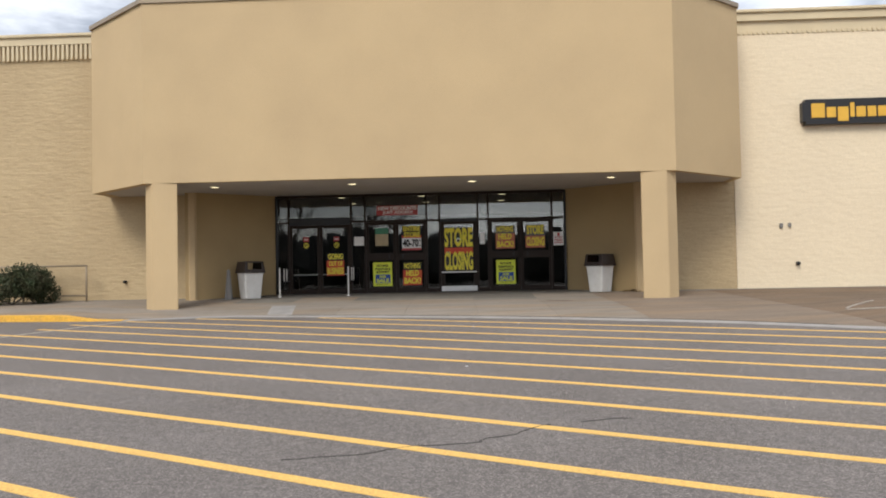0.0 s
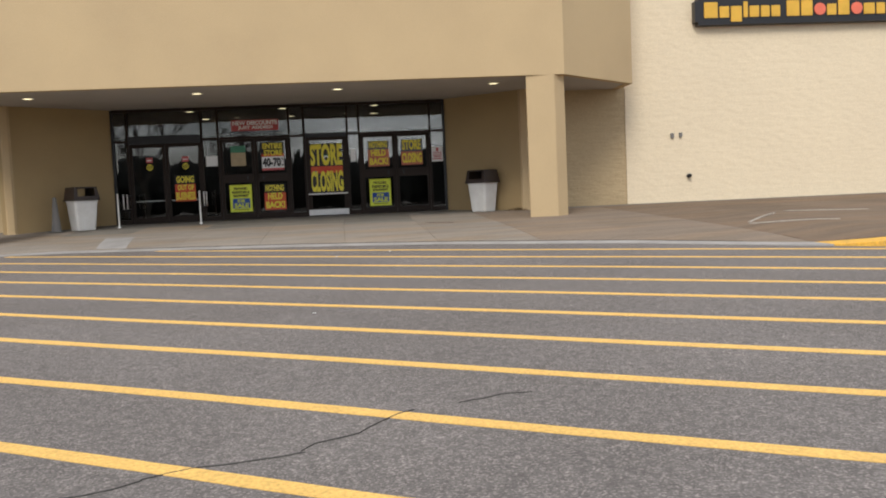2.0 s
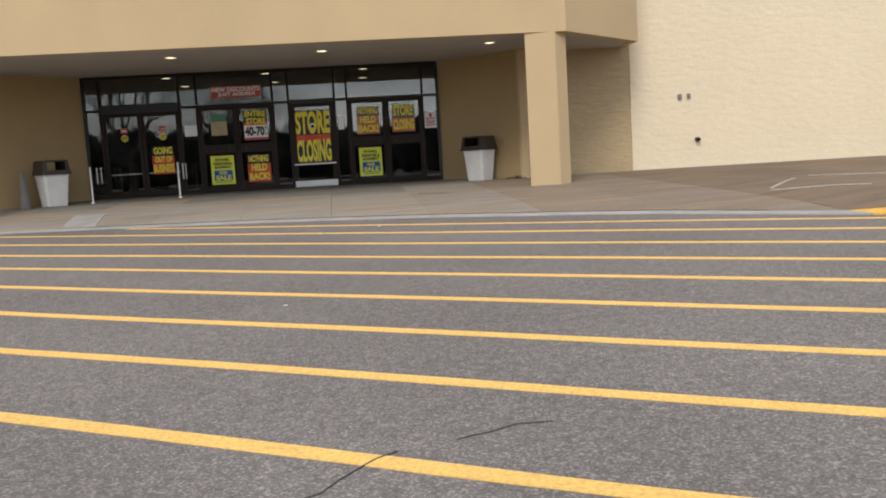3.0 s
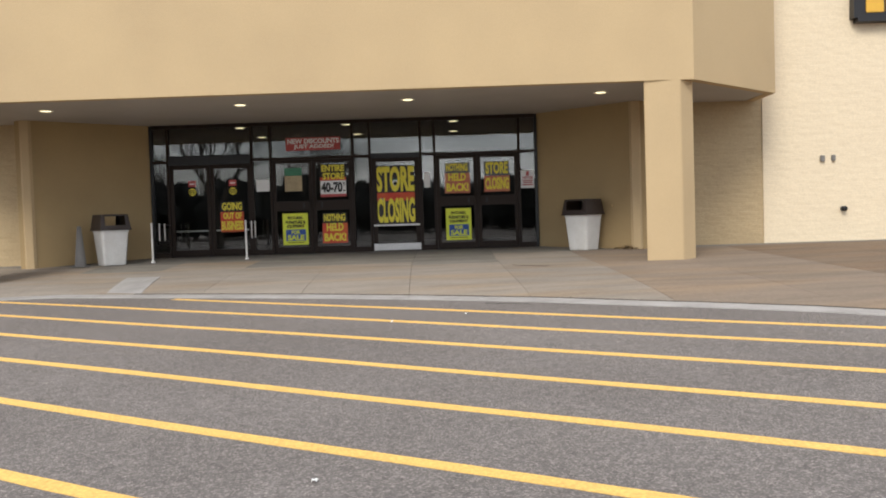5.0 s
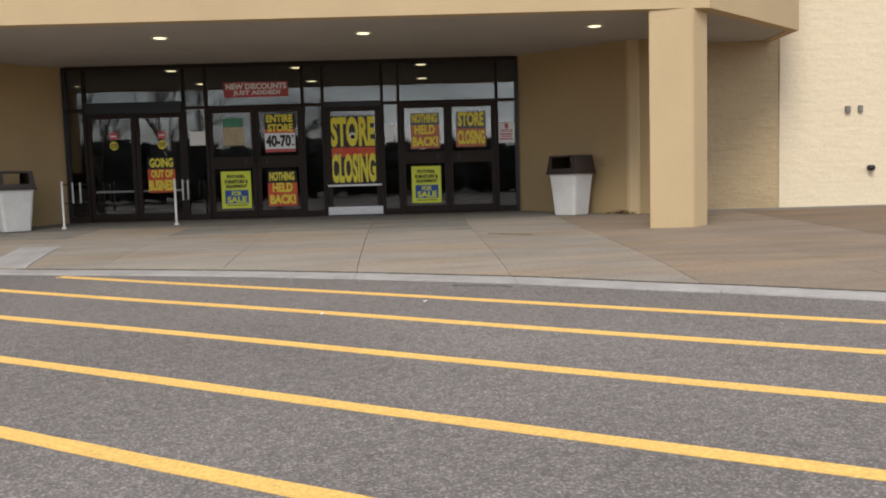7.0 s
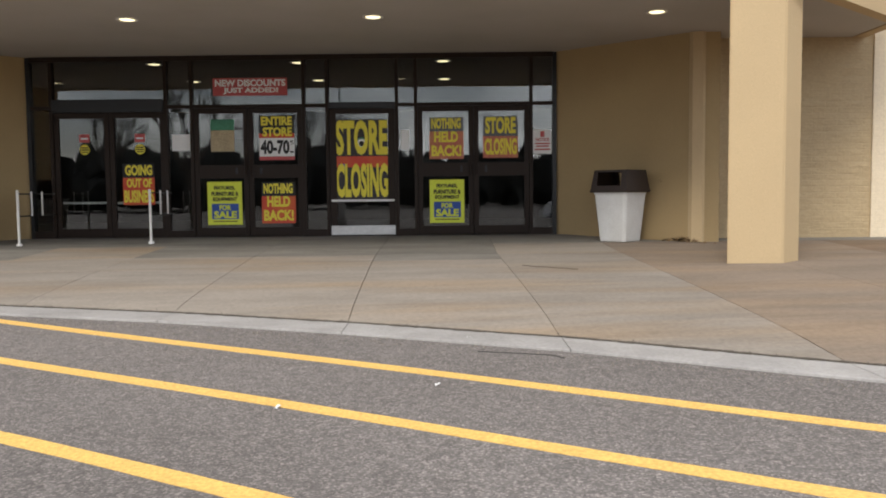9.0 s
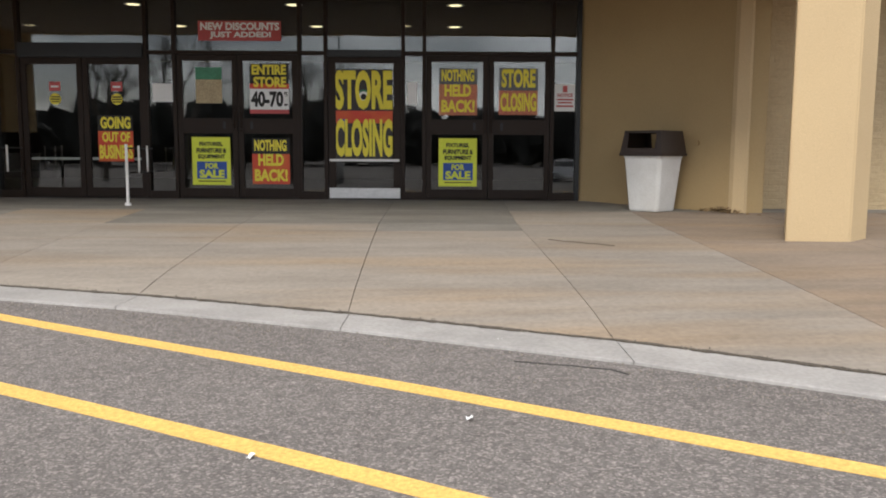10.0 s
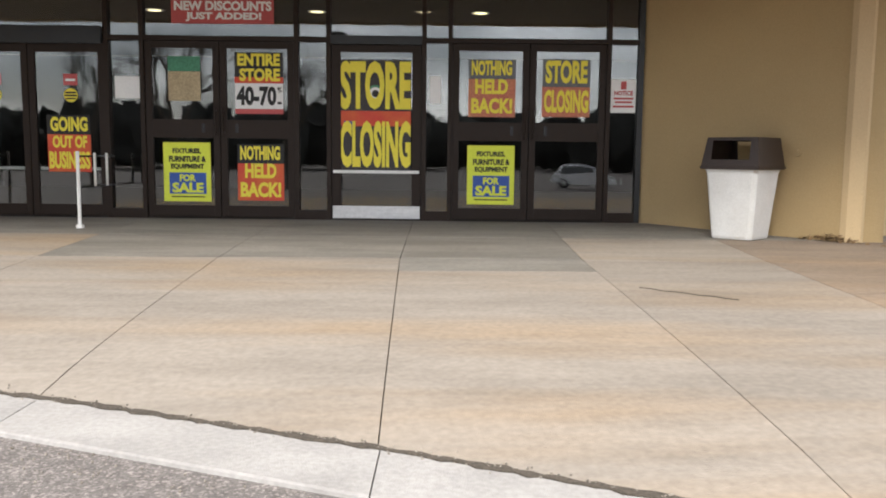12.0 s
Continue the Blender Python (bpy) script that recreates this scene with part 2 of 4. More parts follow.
PRINT_BLACK = mat("print_black", (0.012, 0.011, 0.011), 0.6, grain_amount=0.04)
PRINT_SMOKE = mat("print_smoke", (0.035, 0.03, 0.03), 0.6, scale=4, amount=0.5)
# black and red inks with the sky's reflection on the glass mixed in
PRINT_GLARE_GREY = mat("print_glare_grey", (0.10, 0.10, 0.105), 0.4, scale=4, amount=0.5)
PRINT_GLARE_RED = mat("print_glare_red", (0.50, 0.13, 0.075), 0.5, tint=(0.5, 0.22, 0.09), scale=3, amount=0.8)
PRINT_WHITE = mat("print_white", (0.80, 0.80, 0.79), 0.6, scale=4, amount=0.1, grain_amount=0.03)
PRINT_BLUE = mat("print_blue", (0.03, 0.09, 0.36), 0.6, grain_amount=0.04)
PRINT_PINK = mat("print_pale_red", (0.52, 0.09, 0.09), 0.6, grain_amount=0.04)
PRINT_TAN = mat("print_tan", (0.45, 0.36, 0.22), 0.7, scale=6, amount=0.5)
PRINT_GREEN = mat("print_green", (0.06, 0.24, 0.14), 0.6, scale=6, amount=0.5)
LEAF = mat("shrub_leaf", (0.030, 0.048, 0.016), 0.75, tint=(0.055, 0.042, 0.02), scale=3, amount=0.8, grain=20, grain_amount=0.35)
DRY_LEAF = mat("dry_leaf", (0.22, 0.14, 0.07), 0.8, scale=9, amount=0.7, grain=30, grain_amount=0.3)
BARK = mat("bare_bark", (0.09, 0.075, 0.06), 0.9, grain=30, grain_amount=0.3, bump=0.6)
CAR_WHITE = mat("white_car_paint", (0.75, 0.76, 0.78), 0.25, grain_amount=0.02)
RUBBER = mat("tyre_rubber", (0.02, 0.02, 0.02), 0.8)
CAR_GLASS = mat("dark_car_glass", (0.015, 0.017, 0.02), 0.08)
FAR_WOOD = mat("far_bare_woods", (0.035, 0.035, 0.031), 0.95, scale=0.3, amount=0.8, grain=2.0, grain_amount=0.4)


# ---------------- mesh helpers ----------------
def mesh_object(name, bm, material, parent=None, smooth=False):
    me = bpy.data.meshes.new(name)
    bmesh.ops.recalc_face_normals(bm, faces=bm.faces)
    bm.to_mesh(me)
    bm.free()
    for one in (material if isinstance(material, (list, tuple)) else [material]):
        me.materials.append(one)
    if smooth:
        for f in me.polygons:
            f.use_smooth = True
    ob = new(name, me)
    ob.parent = parent
    return ob


def add_box(bm, x0, x1, y0, y1, z0, z1, bevel=0.0):
    r = bmesh.ops.create_cube(bm, size=1.0)["verts"]
    for v in r:
        v.co = Vector(((x0 + x1) / 2 + v.co.x * (x1 - x0), (y0 + y1) / 2 + v.co.y * (y1 - y0), (z0 + z1) / 2 + v.co.z * (z1 - z0)))
    if bevel:
        edges = {e for v in r for e in v.link_edges}
        bmesh.ops.bevel(bm, geom=list(edges), offset=bevel, segments=2, affect="EDGES")


def box(name, x0, x1, y0, y1, z0, z1, material, parent=None, bevel=0.0):
    bm = bmesh.new()
    add_box(bm, x0, x1, y0, y1, z0, z1, bevel)
    return mesh_object(name, bm, material, parent)


def prism(name, outline, z0, z1, material, parent=None, bevel=0.0):
    """An upright prism on a plan outline."""
    bm = bmesh.new()
    low = [bm.verts.new((x, y, z0)) for x, y in outline]
    high = [bm.verts.new((x, y, z1)) for x, y in outline]
    k = len(outline)
    bm.faces.new(low)
    bm.faces.new(high)
    sides = [bm.faces.new((low[i], low[(i + 1) % k], high[(i + 1) % k], high[i])) for i in range(k)]
    if bevel:
        ed = [e for e in bm.edges if abs(e.verts[0].co.z - e.verts[1].co.z) > 0.1]
        bmesh.ops.bevel(bm, geom=ed, offset=bevel, segments=2, affect="EDGES")
    return mesh_object(name, bm, material, parent)


def add_tube(bm, a, b, r0, r1=None, sides=8):
    a, b = Vector(a), Vector(b)
    r1 = r0 if r1 is None else r1
    turn = (b - a).to_track_quat("Z", "Y").to_matrix()
    rings = []
    for p, r in ((a, r0), (b, r1)):
        rings.append([bm.verts.new(p + turn @ Vector((r * math.cos(2 * math.pi * i / sides), r * math.sin(2 * math.pi * i / sides), 0))) for i in range(sides)])
    for i in range(sides):
        bm.faces.new((rings[0][i], rings[0][(i + 1) % sides], rings[1][(i + 1) % sides], rings[1][i]))
    bm.faces.new(rings[0][::-1])
    bm.faces.new(rings[1])


def tube(name, a, b, r, material, parent=None, r1=None, sides=10):
    bm = bmesh.new()
    add_tube(bm, a, b, r, r1, sides)
    return mesh_object(name, bm, material, parent, smooth=True)


def lettering(name, text, x0, x1, y, z0, z1, material, parent=None, heavy=0.045, depth=0.0008):
    """Built-in lettering stretched to a rectangle that faces -y."""
    cu = bpy.data.curves.new(name, "FONT")
    cu.body, cu.size, cu.offset, cu.extrude = text, 1.0, heavy, 0.02
    cu.resolution_u = 3
    tmp = bpy.data.objects.new(name, cu)
    scene.collection.objects.link(tmp)
    dg = bpy.context.evaluated_depsgraph_get()
    me = bpy.data.meshes.new_from_object(tmp.evaluated_get(dg))
    bpy.data.objects.remove(tmp)
    xs, ys = [v.co.x for v in me.vertices], [v.co.y for v in me.vertices]
    ax, bx, ay, by = min(xs), max(xs), min(ys), max(ys)
    for v in me.vertices:
        v.co = Vector((x0 + (v.co.x - ax) / (bx - ax) * (x1 - x0), y + v.co.z / 0.02 * depth, z0 + (v.co.y - ay) / (by - ay) * (z1 - z0)))
    me.flip_normals()
    me.materials.clear()
    me.materials.append(material)
    ob = new(name, me)
    ob.parent = parent
    return ob


def empty(name, place=(0, 0, 0)):
    ob = new(name)
    ob.location = place
    return ob


def smooth01(a, b, v):
    u = min(1.0, max(0.0, (v - a) / (b - a)))
    return u * u * (3 - 2 * u)


# ---------------- plan ----------------
MID = -1.25                     # axis of the entrance
GLASS_Y, FLOOR, SOFFIT_Z = 27.5, 0.5, 3.72
WALL_Y, PARAPET = 26.42, 9.0
CANOPY_TOP = 8.72
KERB_X = (-60, -16, -12.0, -9.6, -7.9, -6.8, -5.6, -3.7, -2.2, -1.07, 0.69, 2.47, 3.92, 4.62, 5.75, 7.5, 8.5, 11, 16, 60)
KERB_Y = (23.4, 22.2, 21.5, 21.0, 20.85, 21.3, 21.42, 20.88, 20.45, 20.11, 19.45, 18.68, 17.87, 17.51, 16.83, 15.38, 14.6, 12.8, 9.8, -14.0)
GROUND = -0.70                  # level of the far car park


def ground_z(x, y):
    """The asphalt climbs about one in forty towards the shop and slightly to the east."""
    u = (min(24.0, max(-6.0, y)) - 12.0) / 10.0
    return -0.157 + 0.322 * u - 0.0521 * u * u + 0.0039 * min(20.0, max(-20.0, x))


def kerb_y(x):
    return float(np.interp(x, KERB_X, KERB_Y))


def kerb_in(x):
    s = (kerb_y(x + 0.3) - kerb_y(x - 0.3)) / 0.6
    return kerb_y(x) + 0.47 * math.sqrt(1 + s * s)


def kerb_z(x):
    return ground_z(x, kerb_y(x)) + 0.022 + 0.135 * max(smooth01(7.9, 9.4, x), 1.0 - smooth01(-10.2, -8.8, x))


def ramp_z(x, y):
    """Height of the concrete apron, which climbs from the kerb to the doors."""
    a, lo = kerb_in(x), kerb_z(x)
    if y >= 26.4:
        return 0.45 + (y - 26.4) * 0.045
    f = max(0.0, (y - a) / max(0.4, 26.4 - a))
    return lo + (0.45 - lo) * f ** 0.7


def mirror_x(pts):
    return [(2 * MID - x, y) for x, y in pts][::-1]


# ---------------- ground ----------------
bm = bmesh.new()
xs = [-900, -200, -60, -20, -10, 0, 10, 20, 60, 200, 900]
ys = [-900, -200, -60, -20] + list(range(-6, 25)) + [40, 60, 200, 900]
gv = [[bm.verts.new((x, y, ground_z(x, y))) for x in xs] for y in ys]
for i in range(len(ys) - 1):
    for j in range(len(xs) - 1):
        bm.faces.new((gv[i][j], gv[i][j + 1], gv[i + 1][j + 1], gv[i + 1][j]))
ground = tagged(mesh_object("ground", bm, ASPHALT), "worn grey asphalt car park with pale aggregate", "asphalt", kind="structure")


def strip(name, pts, width, z, material, parent, wobble=0.0, thick=0.004):
    """A thin painted band along a plan line."""
    bm = bmesh.new()
    left, right = [], []
    for i, (x, y) in enumerate(pts):
        a, b = Vector(pts[max(0, i - 1)]), Vector(pts[min(len(pts) - 1, i + 1)])
        d = (b - a).normalized()
        nrm = Vector((-d.y, d.x))
        w = width / 2 * (1 + wobble * (random.random() - 0.5))
        left.append((x + nrm.x * w, y + nrm.y * w))
        right.append((x - nrm.x * w, y - nrm.y * w))
    tl = [bm.verts.new((x, y, z(x, y) + thick)) for x, y in left]
    tr = [bm.verts.new((x, y, z(x, y) + thick)) for x, y in right]
    bl = [bm.verts.new((x, y, z(x, y) - 0.002)) for x, y in left]
    br = [bm.verts.new((x, y, z(x, y) - 0.002)) for x, y in right]
    for i in range(len(pts) - 1):
        bm.faces.new((tl[i], tl[i + 1], tr[i + 1], tr[i]))
        bm.faces.new((tl[i], bl[i], bl[i + 1], tl[i + 1]))
        bm.faces.new((tr[i], tr[i + 1], br[i + 1], br[i]))
    return mesh_object(name, bm, material, parent)


# parallel yellow bars across the drive
BAR_SLOPE = -0.541
BARS = (18.86, 17.67, 16.36, 15.05, 13.82, 12.5, 11.21, 9.99, 8.68, 7.38, 6.13, 4.9, 3.63, 2.36, 1.09, -0.18)
for k, c in enumerate(BARS):
    pts = []
    for i in range(140):
        x = -9.6 + 0.2 * i
        y = c + BAR_SLOPE * x
        if y < kerb_y(x) - 0.12 and x > -9.5 + 0.28 * (y - 17) * 0.5:
            pts.append((x, y + 0.012 * math.sin(1.3 * x + k)))
        elif pts and y > kerb_y(x):
            break
    if len(pts) > 3:
        tagged(strip("painted_bar", pts, 0.125, ground_z, YELLOW, None, 0.10), "worn yellow painted bar on the asphalt", "road marking",
               "yellow bars across the drive", "structure")
tagged(strip("edge_line", [(-9.9 + 0.28 * i * 0.5, 14 + 0.5 * i) for i in range(17)], 0.11, ground_z, PALE_LINE, None, 0.1),
       "faded pale painted edge line on asphalt", "road marking", kind="structure")


def crack_line(start, end, seed, width=0.007):
    rnd = random.Random(seed)
    a, b = Vector(start), Vector(end)
    pts, off = [], 0.0
    steps = max(6, int((b - a).length / 0.12))
    nrm = Vector((-(b - a).y, (b - a).x)).normalized()
    for i in range(steps + 1):
        off = off * 0.86 + rnd.uniform(-0.04, 0.04)
        p = a.lerp(b, i / steps) + nrm * off
        pts.append((p.x, p.y))
    return tagged(strip("asphalt_crack", pts, width, ground_z, CRACK, None, 1.2, 0.006), "thin dark crack running across the asphalt", "crack",
                  "cracks in the asphalt", "structure")


crack_line((-0.75, 6.95), (0.02, 7.23), 4, 0.004)
crack_line((0.02, 7.23), (0.81, 7.42), 1)
crack_line((0.81, 7.42), (1.43, 8.04), 2, 0.006)
crack_line((1.69, 8.15), (2.16, 8.32), 3, 0.003)
crack_line((1.8, 18.72), (2.4, 18.42), 5, 0.008)

# loose grit and litter along the kerb
rnd = random.Random(11)
bm = bmesh.new()
for i in range(1500):
    x = rnd.uniform(-4, 5.5)
    y = kerb_in(x) + rnd.gauss(0.012, 0.022) if i % 2 else kerb_y(x) - abs(rnd.gauss(0, 0.25))
    z = ramp_z(x, y) if i % 2 else ground_z(x, y)
    s = rnd.uniform(0.003, 0.009)
    m = Matrix.Translation((x, y, z + s * 0.4)) @ Euler((rnd.random() * 3, rnd.random() * 3, rnd.random() * 3)).to_matrix().to_4x4() @ Matrix.Diagonal((s, s * 0.8, s * 0.6, 1))
    bmesh.ops.create_icosphere(bm, subdivisions=1, radius=1.0, matrix=m)
tagged(mesh_object("loose_grit", bm, GRAVEL), "loose pale grit lying along the kerb", "gravel", kind="stuff")
for (x, y) in ((1.52, 17.72), (0.6, 17.25), (1.75, 19.2), (0.59, 11.6)):
    bm = bmesh.new()
    bmesh.ops.create_grid(bm, x_segments=3, y_segments=2, size=0.015)
    for v in bm.verts:
        v.co.z = 0.012 + rnd.uniform(-0.006, 0.012)
        v.co.x *= rnd.uniform(0.7, 1.2)
    bmesh.ops.solidify(bm, geom=bm.faces[:], thickness=0.003)
    ob = mesh_object("paper_scrap", bm, PRINT_WHITE)
    ob.location, ob.rotation_euler = (x, y, ground_z(x, y)), (0, 0, rnd.random() * 3)
    tagged(ob, "small crumpled white paper scrap on asphalt", "litter", "paper scraps")

# ---------------- building ----------------
LEFT_END, RIGHT_END, BACK = -45.0, 45.0, 45.0
splay_r = [(3.485, 27.62), (3.485, 27.5), (5.42, 25.81), (5.86, 25.81), (5.86, 27.62)]
pilaster_r = [(5.375, 25.83), (5.415, 25.77), (5.575, 25.75), (5.62, 25.78), (5.62, 25.807), (5.425, 25.807)]
splay_l = mirror_x([(3.485, 27.62), (3.485, 27.5), (5.545, 25.70), (5.86, 25.70), (5.86, 27.62)])
pilaster_l = mirror_x([(5.50, 25.72), (5.54, 25.66), (5.70, 25.64), (5.745, 25.67), (5.745, 25.697), (5.55, 25.697)])
for plan in (pilaster_r, pilaster_l):
    tagged(prism("pilaster", plan, 0.2, SOFFIT_Z + 0.011, STUCCO), "slim tan stucco pilaster at the wall's corner", "pilaster", "pilasters beside the doors", "structure")
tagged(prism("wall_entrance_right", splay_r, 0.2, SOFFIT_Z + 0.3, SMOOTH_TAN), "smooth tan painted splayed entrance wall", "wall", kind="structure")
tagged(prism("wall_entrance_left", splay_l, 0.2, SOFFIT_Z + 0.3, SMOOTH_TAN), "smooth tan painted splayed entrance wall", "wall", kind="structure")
tagged(box("wall_block_right", 5.888, 8.55, WALL_Y, WALL_Y + 0.4, 0.2, PARAPET - 0.2, TAN_BLOCK), "tan painted split-face block wall under the canopy", "wall", kind="structure")
tagged(box("wall_cream", 8.552, RIGHT_END, WALL_Y - 0.03, WALL_Y + 0.4, 0.0, PARAPET - 0.75, CREAM_BLOCK), "cream painted split-face block shop wall", "wall", kind="structure")
tagged(box("wall_block_left", LEFT_END, 2 * MID - 5.888, WALL_Y, WALL_Y + 0.4, 0.0, PARAPET - 0.84, TAN_BLOCK), "tan painted split-face block wall with uneven courses", "wall", kind="structure")
tagged(box("wall_upper", 2 * MID - 5.87, 5.87, WALL_Y + 0.02, WALL_Y + 0.4, SOFFIT_Z + 0.3, PARAPET - 0.2, STUCCO), "tan wall above the entrance", "wall", kind="structure")
tagged(box("wall_back", LEFT_END, RIGHT_END, BACK, BACK + 0.3, 0.0, PARAPET - 0.2, TAN_BLOCK), "tan block rear wall of the shop", "wall", kind="structure")
tagged(box("wall_end_left", LEFT_END - 0.3, LEFT_END, WALL_Y, BACK + 0.3, 0.0, PARAPET - 0.2, TAN_BLOCK), "tan block end wall of the shop", "wall", kind="structure")
tagged(box("wall_end_right", RIGHT_END, RIGHT_END + 0.3, WALL_Y, BACK + 0.3, 0.0, PARAPET - 0.2, TAN_BLOCK), "tan block end wall of the shop", "wall", kind="structure")
tagged(box("roof", LEFT_END, RIGHT_END, WALL_Y + 0.41, BACK - 0.01, PARAPET - 0.6, PARAPET - 0.4, COPING), "flat shop roof behind the parapet", "roof", kind="structure")

# parapet cornices
def cornice(name, x0, x1, ribs):
    top = tagged(empty(name, ((x0 + x1) / 2, WALL_Y, PARAPET - 0.8)), "cream moulded parapet cornice with small ribs", "cornice", kind="structure")
    parts = [box("cap", x0, x1, WALL_Y - 0.2, WALL_Y + 0.45, PARAPET - 0.10, PARAPET, CORNICE, None, 0.02),
             box("frieze", x0, x1, WALL_Y - 0.12, WALL_Y + 0.4, PARAPET - 0.34, PARAPET - 0.105, CORNICE),
             box("bed", x0, x1, WALL_Y - 0.02, WALL_Y + 0.4, PARAPET - 0.84 if ribs else PARAPET - 0.75, PARAPET - 0.345, TAN_BLOCK if ribs else CORNICE)]
    bm = bmesh.new()
    x = x0 + 0.05
    while x < x1 - 0.05:
        if abs(x - MID) < 24:
            if ribs:
                add_box(bm, x, x + 0.075, WALL_Y - 0.11, WALL_Y - 0.022, PARAPET - 0.82, PARAPET - 0.35)
            else:
                add_box(bm, x, x + 0.08, WALL_Y - 0.07, WALL_Y - 0.022, PARAPET - 0.74, PARAPET - 0.66)
        x += 0.15
    parts.append(mesh_object("rib", bm, CORNICE))
    for p in parts:
        p.parent = top
        p.matrix_parent_inverse = Matrix.Translation(-Vector(top.location))
    return top


cornice("cornice_left", LEFT_END, -11.0, True)
cornice("cornice_right", 8.56, RIGHT_END, False)

# canopy over the entrance
canopy_plan = [(8.40, 26.415), (8.40, 25.20), (6.0, 22.92), (2 * MID - 6.0, 22.92), (-11.03, 25.20), (-11.03, 26.415)]
inner_plan = [(8.2, 26.41), (8.2, 25.28), (5.92, 23.12), (2 * MID - 5.92, 23.12), (2 * MID - 8.2, 25.28), (2 * MID - 8.2, 26.41)]
bm = bmesh.new()
k = len(canopy_plan)
rings = [[bm.verts.new((x, y, z)) for x, y in plan] for plan, z in
         ((canopy_plan, SOFFIT_Z), (canopy_plan, CANOPY_TOP), (inner_plan, CANOPY_TOP), (inner_plan, SOFFIT_Z))]
for a, b in zip(rings, rings[1:] + rings[:1]):
    for i in range(k - 1):
        bm.faces.new((a[i], a[i + 1], b[i + 1], b[i]))
tagged(mesh_object("canopy_fascia", bm, STUCCO), "tall tan stucco canopy fascia with splayed ends", "canopy", kind="structure")
cap_plan = [(x + (0.05 if x > MID else -0.05), y - 0.05) for x, y in canopy_plan]
tagged(prism("canopy_coping", cap_plan, CANOPY_TOP + 0.003, CANOPY_TOP + 0.13, COPING), "brown metal coping on top of the canopy", "coping", kind="structure")
soffit_plan = [(8.19, 26.40), (8.19, 25.29), (5.91, 23.13), (2 * MID - 5.91, 23.13), (2 * MID - 8.19, 25.29), (2 * MID - 8.19, 26.40),
               (2 * MID - 5.9, 26.40), (2 * MID - 5.9, 27.6), (5.9, 27.6), (5.9, 26.40)]
tagged(prism("ceiling", soffit_plan, SOFFIT_Z + 0.012, SOFFIT_Z + 0.1, SOFFIT), "flat grey painted canopy soffit", "ceiling", kind="structure")

col_r = [(5.06, 22.96), (5.74, 22.91), (6.05, 23.19), (6.05, 23.7), (5.34, 23.7)]
for plan, side in ((col_r, "right"), (mirror_x(col_r), "left")):
    tagged(prism("column", plan, -0.15, SOFFIT_Z + 0.01, STUCCO, None, 0.015), "tan stucco column carrying the canopy", "column", "columns under the canopy", "structure")

# shop behind the glass, its dimness put into near-black surface colours
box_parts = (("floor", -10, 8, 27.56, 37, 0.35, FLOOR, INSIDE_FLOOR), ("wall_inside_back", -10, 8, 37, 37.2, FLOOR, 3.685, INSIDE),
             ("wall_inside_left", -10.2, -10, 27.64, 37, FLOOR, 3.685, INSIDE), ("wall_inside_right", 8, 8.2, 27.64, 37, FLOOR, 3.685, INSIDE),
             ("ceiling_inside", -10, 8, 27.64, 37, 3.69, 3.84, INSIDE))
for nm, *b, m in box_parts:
    tagged(box(nm, *b, m), "shop interior surface behind the glass, shade put into its near-black colour", "interior", kind="structure")


# downlights
def downlight():
    top = empty("downlight", (0, 0, SOFFIT_Z))
    bm = bmesh.new()
    segs = 24
    prof = [(0.15, 0.008), (0.15, -0.004), (0.115, -0.004), (0.105, 0.004)]
    rr = [[bm.verts.new((r * math.cos(2 * math.pi * i / segs), r * math.sin(2 * math.pi * i / segs), z)) for i in range(segs)] for r, z in prof]
    for a, b in zip(rr, rr[1:]):
        for i in range(segs):
            bm.faces.new((a[i], a[(i + 1) % segs], b[(i + 1) % segs], b[i]))
    mesh_object("trim_ring", bm, WHITE_METAL, top)
    bm = bmesh.new()
    bmesh.ops.create_cone(bm, cap_ends=True, segments=24, radius1=0.105, radius2=0.105, depth=0.006)
    mesh_object("lens", bm, LAMP, top)
    return tagged(top, "round recessed soffit downlight with warm lens", "downlight", "soffit downlights")


first = downlight()
for x, y in ((-6.95, 24.3), (-2.93, 24.35), (0.53, 24.38)):
    copy_thing(first, pose(x, y, SOFFIT_Z))
for y in (28.1, 30.5):
    for x in (-3.9, -1.22, 1.47):
        tagged(copy_thing(first, pose(x, y, 3.685)), "round recessed lobby downlight with warm lens", group="lobby downlights")
first.location = (4.48, 24.27, SOFFIT_Z)

# ---------------- storefront ----------------
F0, F1 = GLASS_Y - 0.06, GLASS_Y + 0.06
front = tagged(empty("storefront", (MID, GLASS_Y, FLOOR)), "dark bronze storefront framing with tinted glass panes", "storefront", kind="structure")


def part(ob, owner=None):
    owner = owner or front
    ob.parent = owner
    ob.matrix_parent_inverse = Matrix.Translation(-Vector(owner.location))
    return ob


XL, XR = -5.985, 3.485
POSTS = (-5.55, -3.49, -3.03, -1.02, -0.60, 0.64, 0.98, 3.035)
TRANSOM = 2.80
part(box("frame", XL, XL + 0.07, F0, F1, FLOOR - 0.05, SOFFIT_Z, BLACK))
part(box("frame", XR - 0.07, XR, F0, F1, FLOOR - 0.05, SOFFIT_Z, BLACK))
part(box("frame", XL + 0.07, XR - 0.07, F0, F1, SOFFIT_Z - 0.08, SOFFIT_Z + 0.008, BRONZE))
for x in POSTS:
    part(box("mullion", x - 0.03, x + 0.03, F0, F1, FLOOR - 0.03, SOFFIT_Z - 0.082, BRONZE, None, 0.004))
edges = [XL + 0.07] + list(POSTS) + [XR - 0.07]
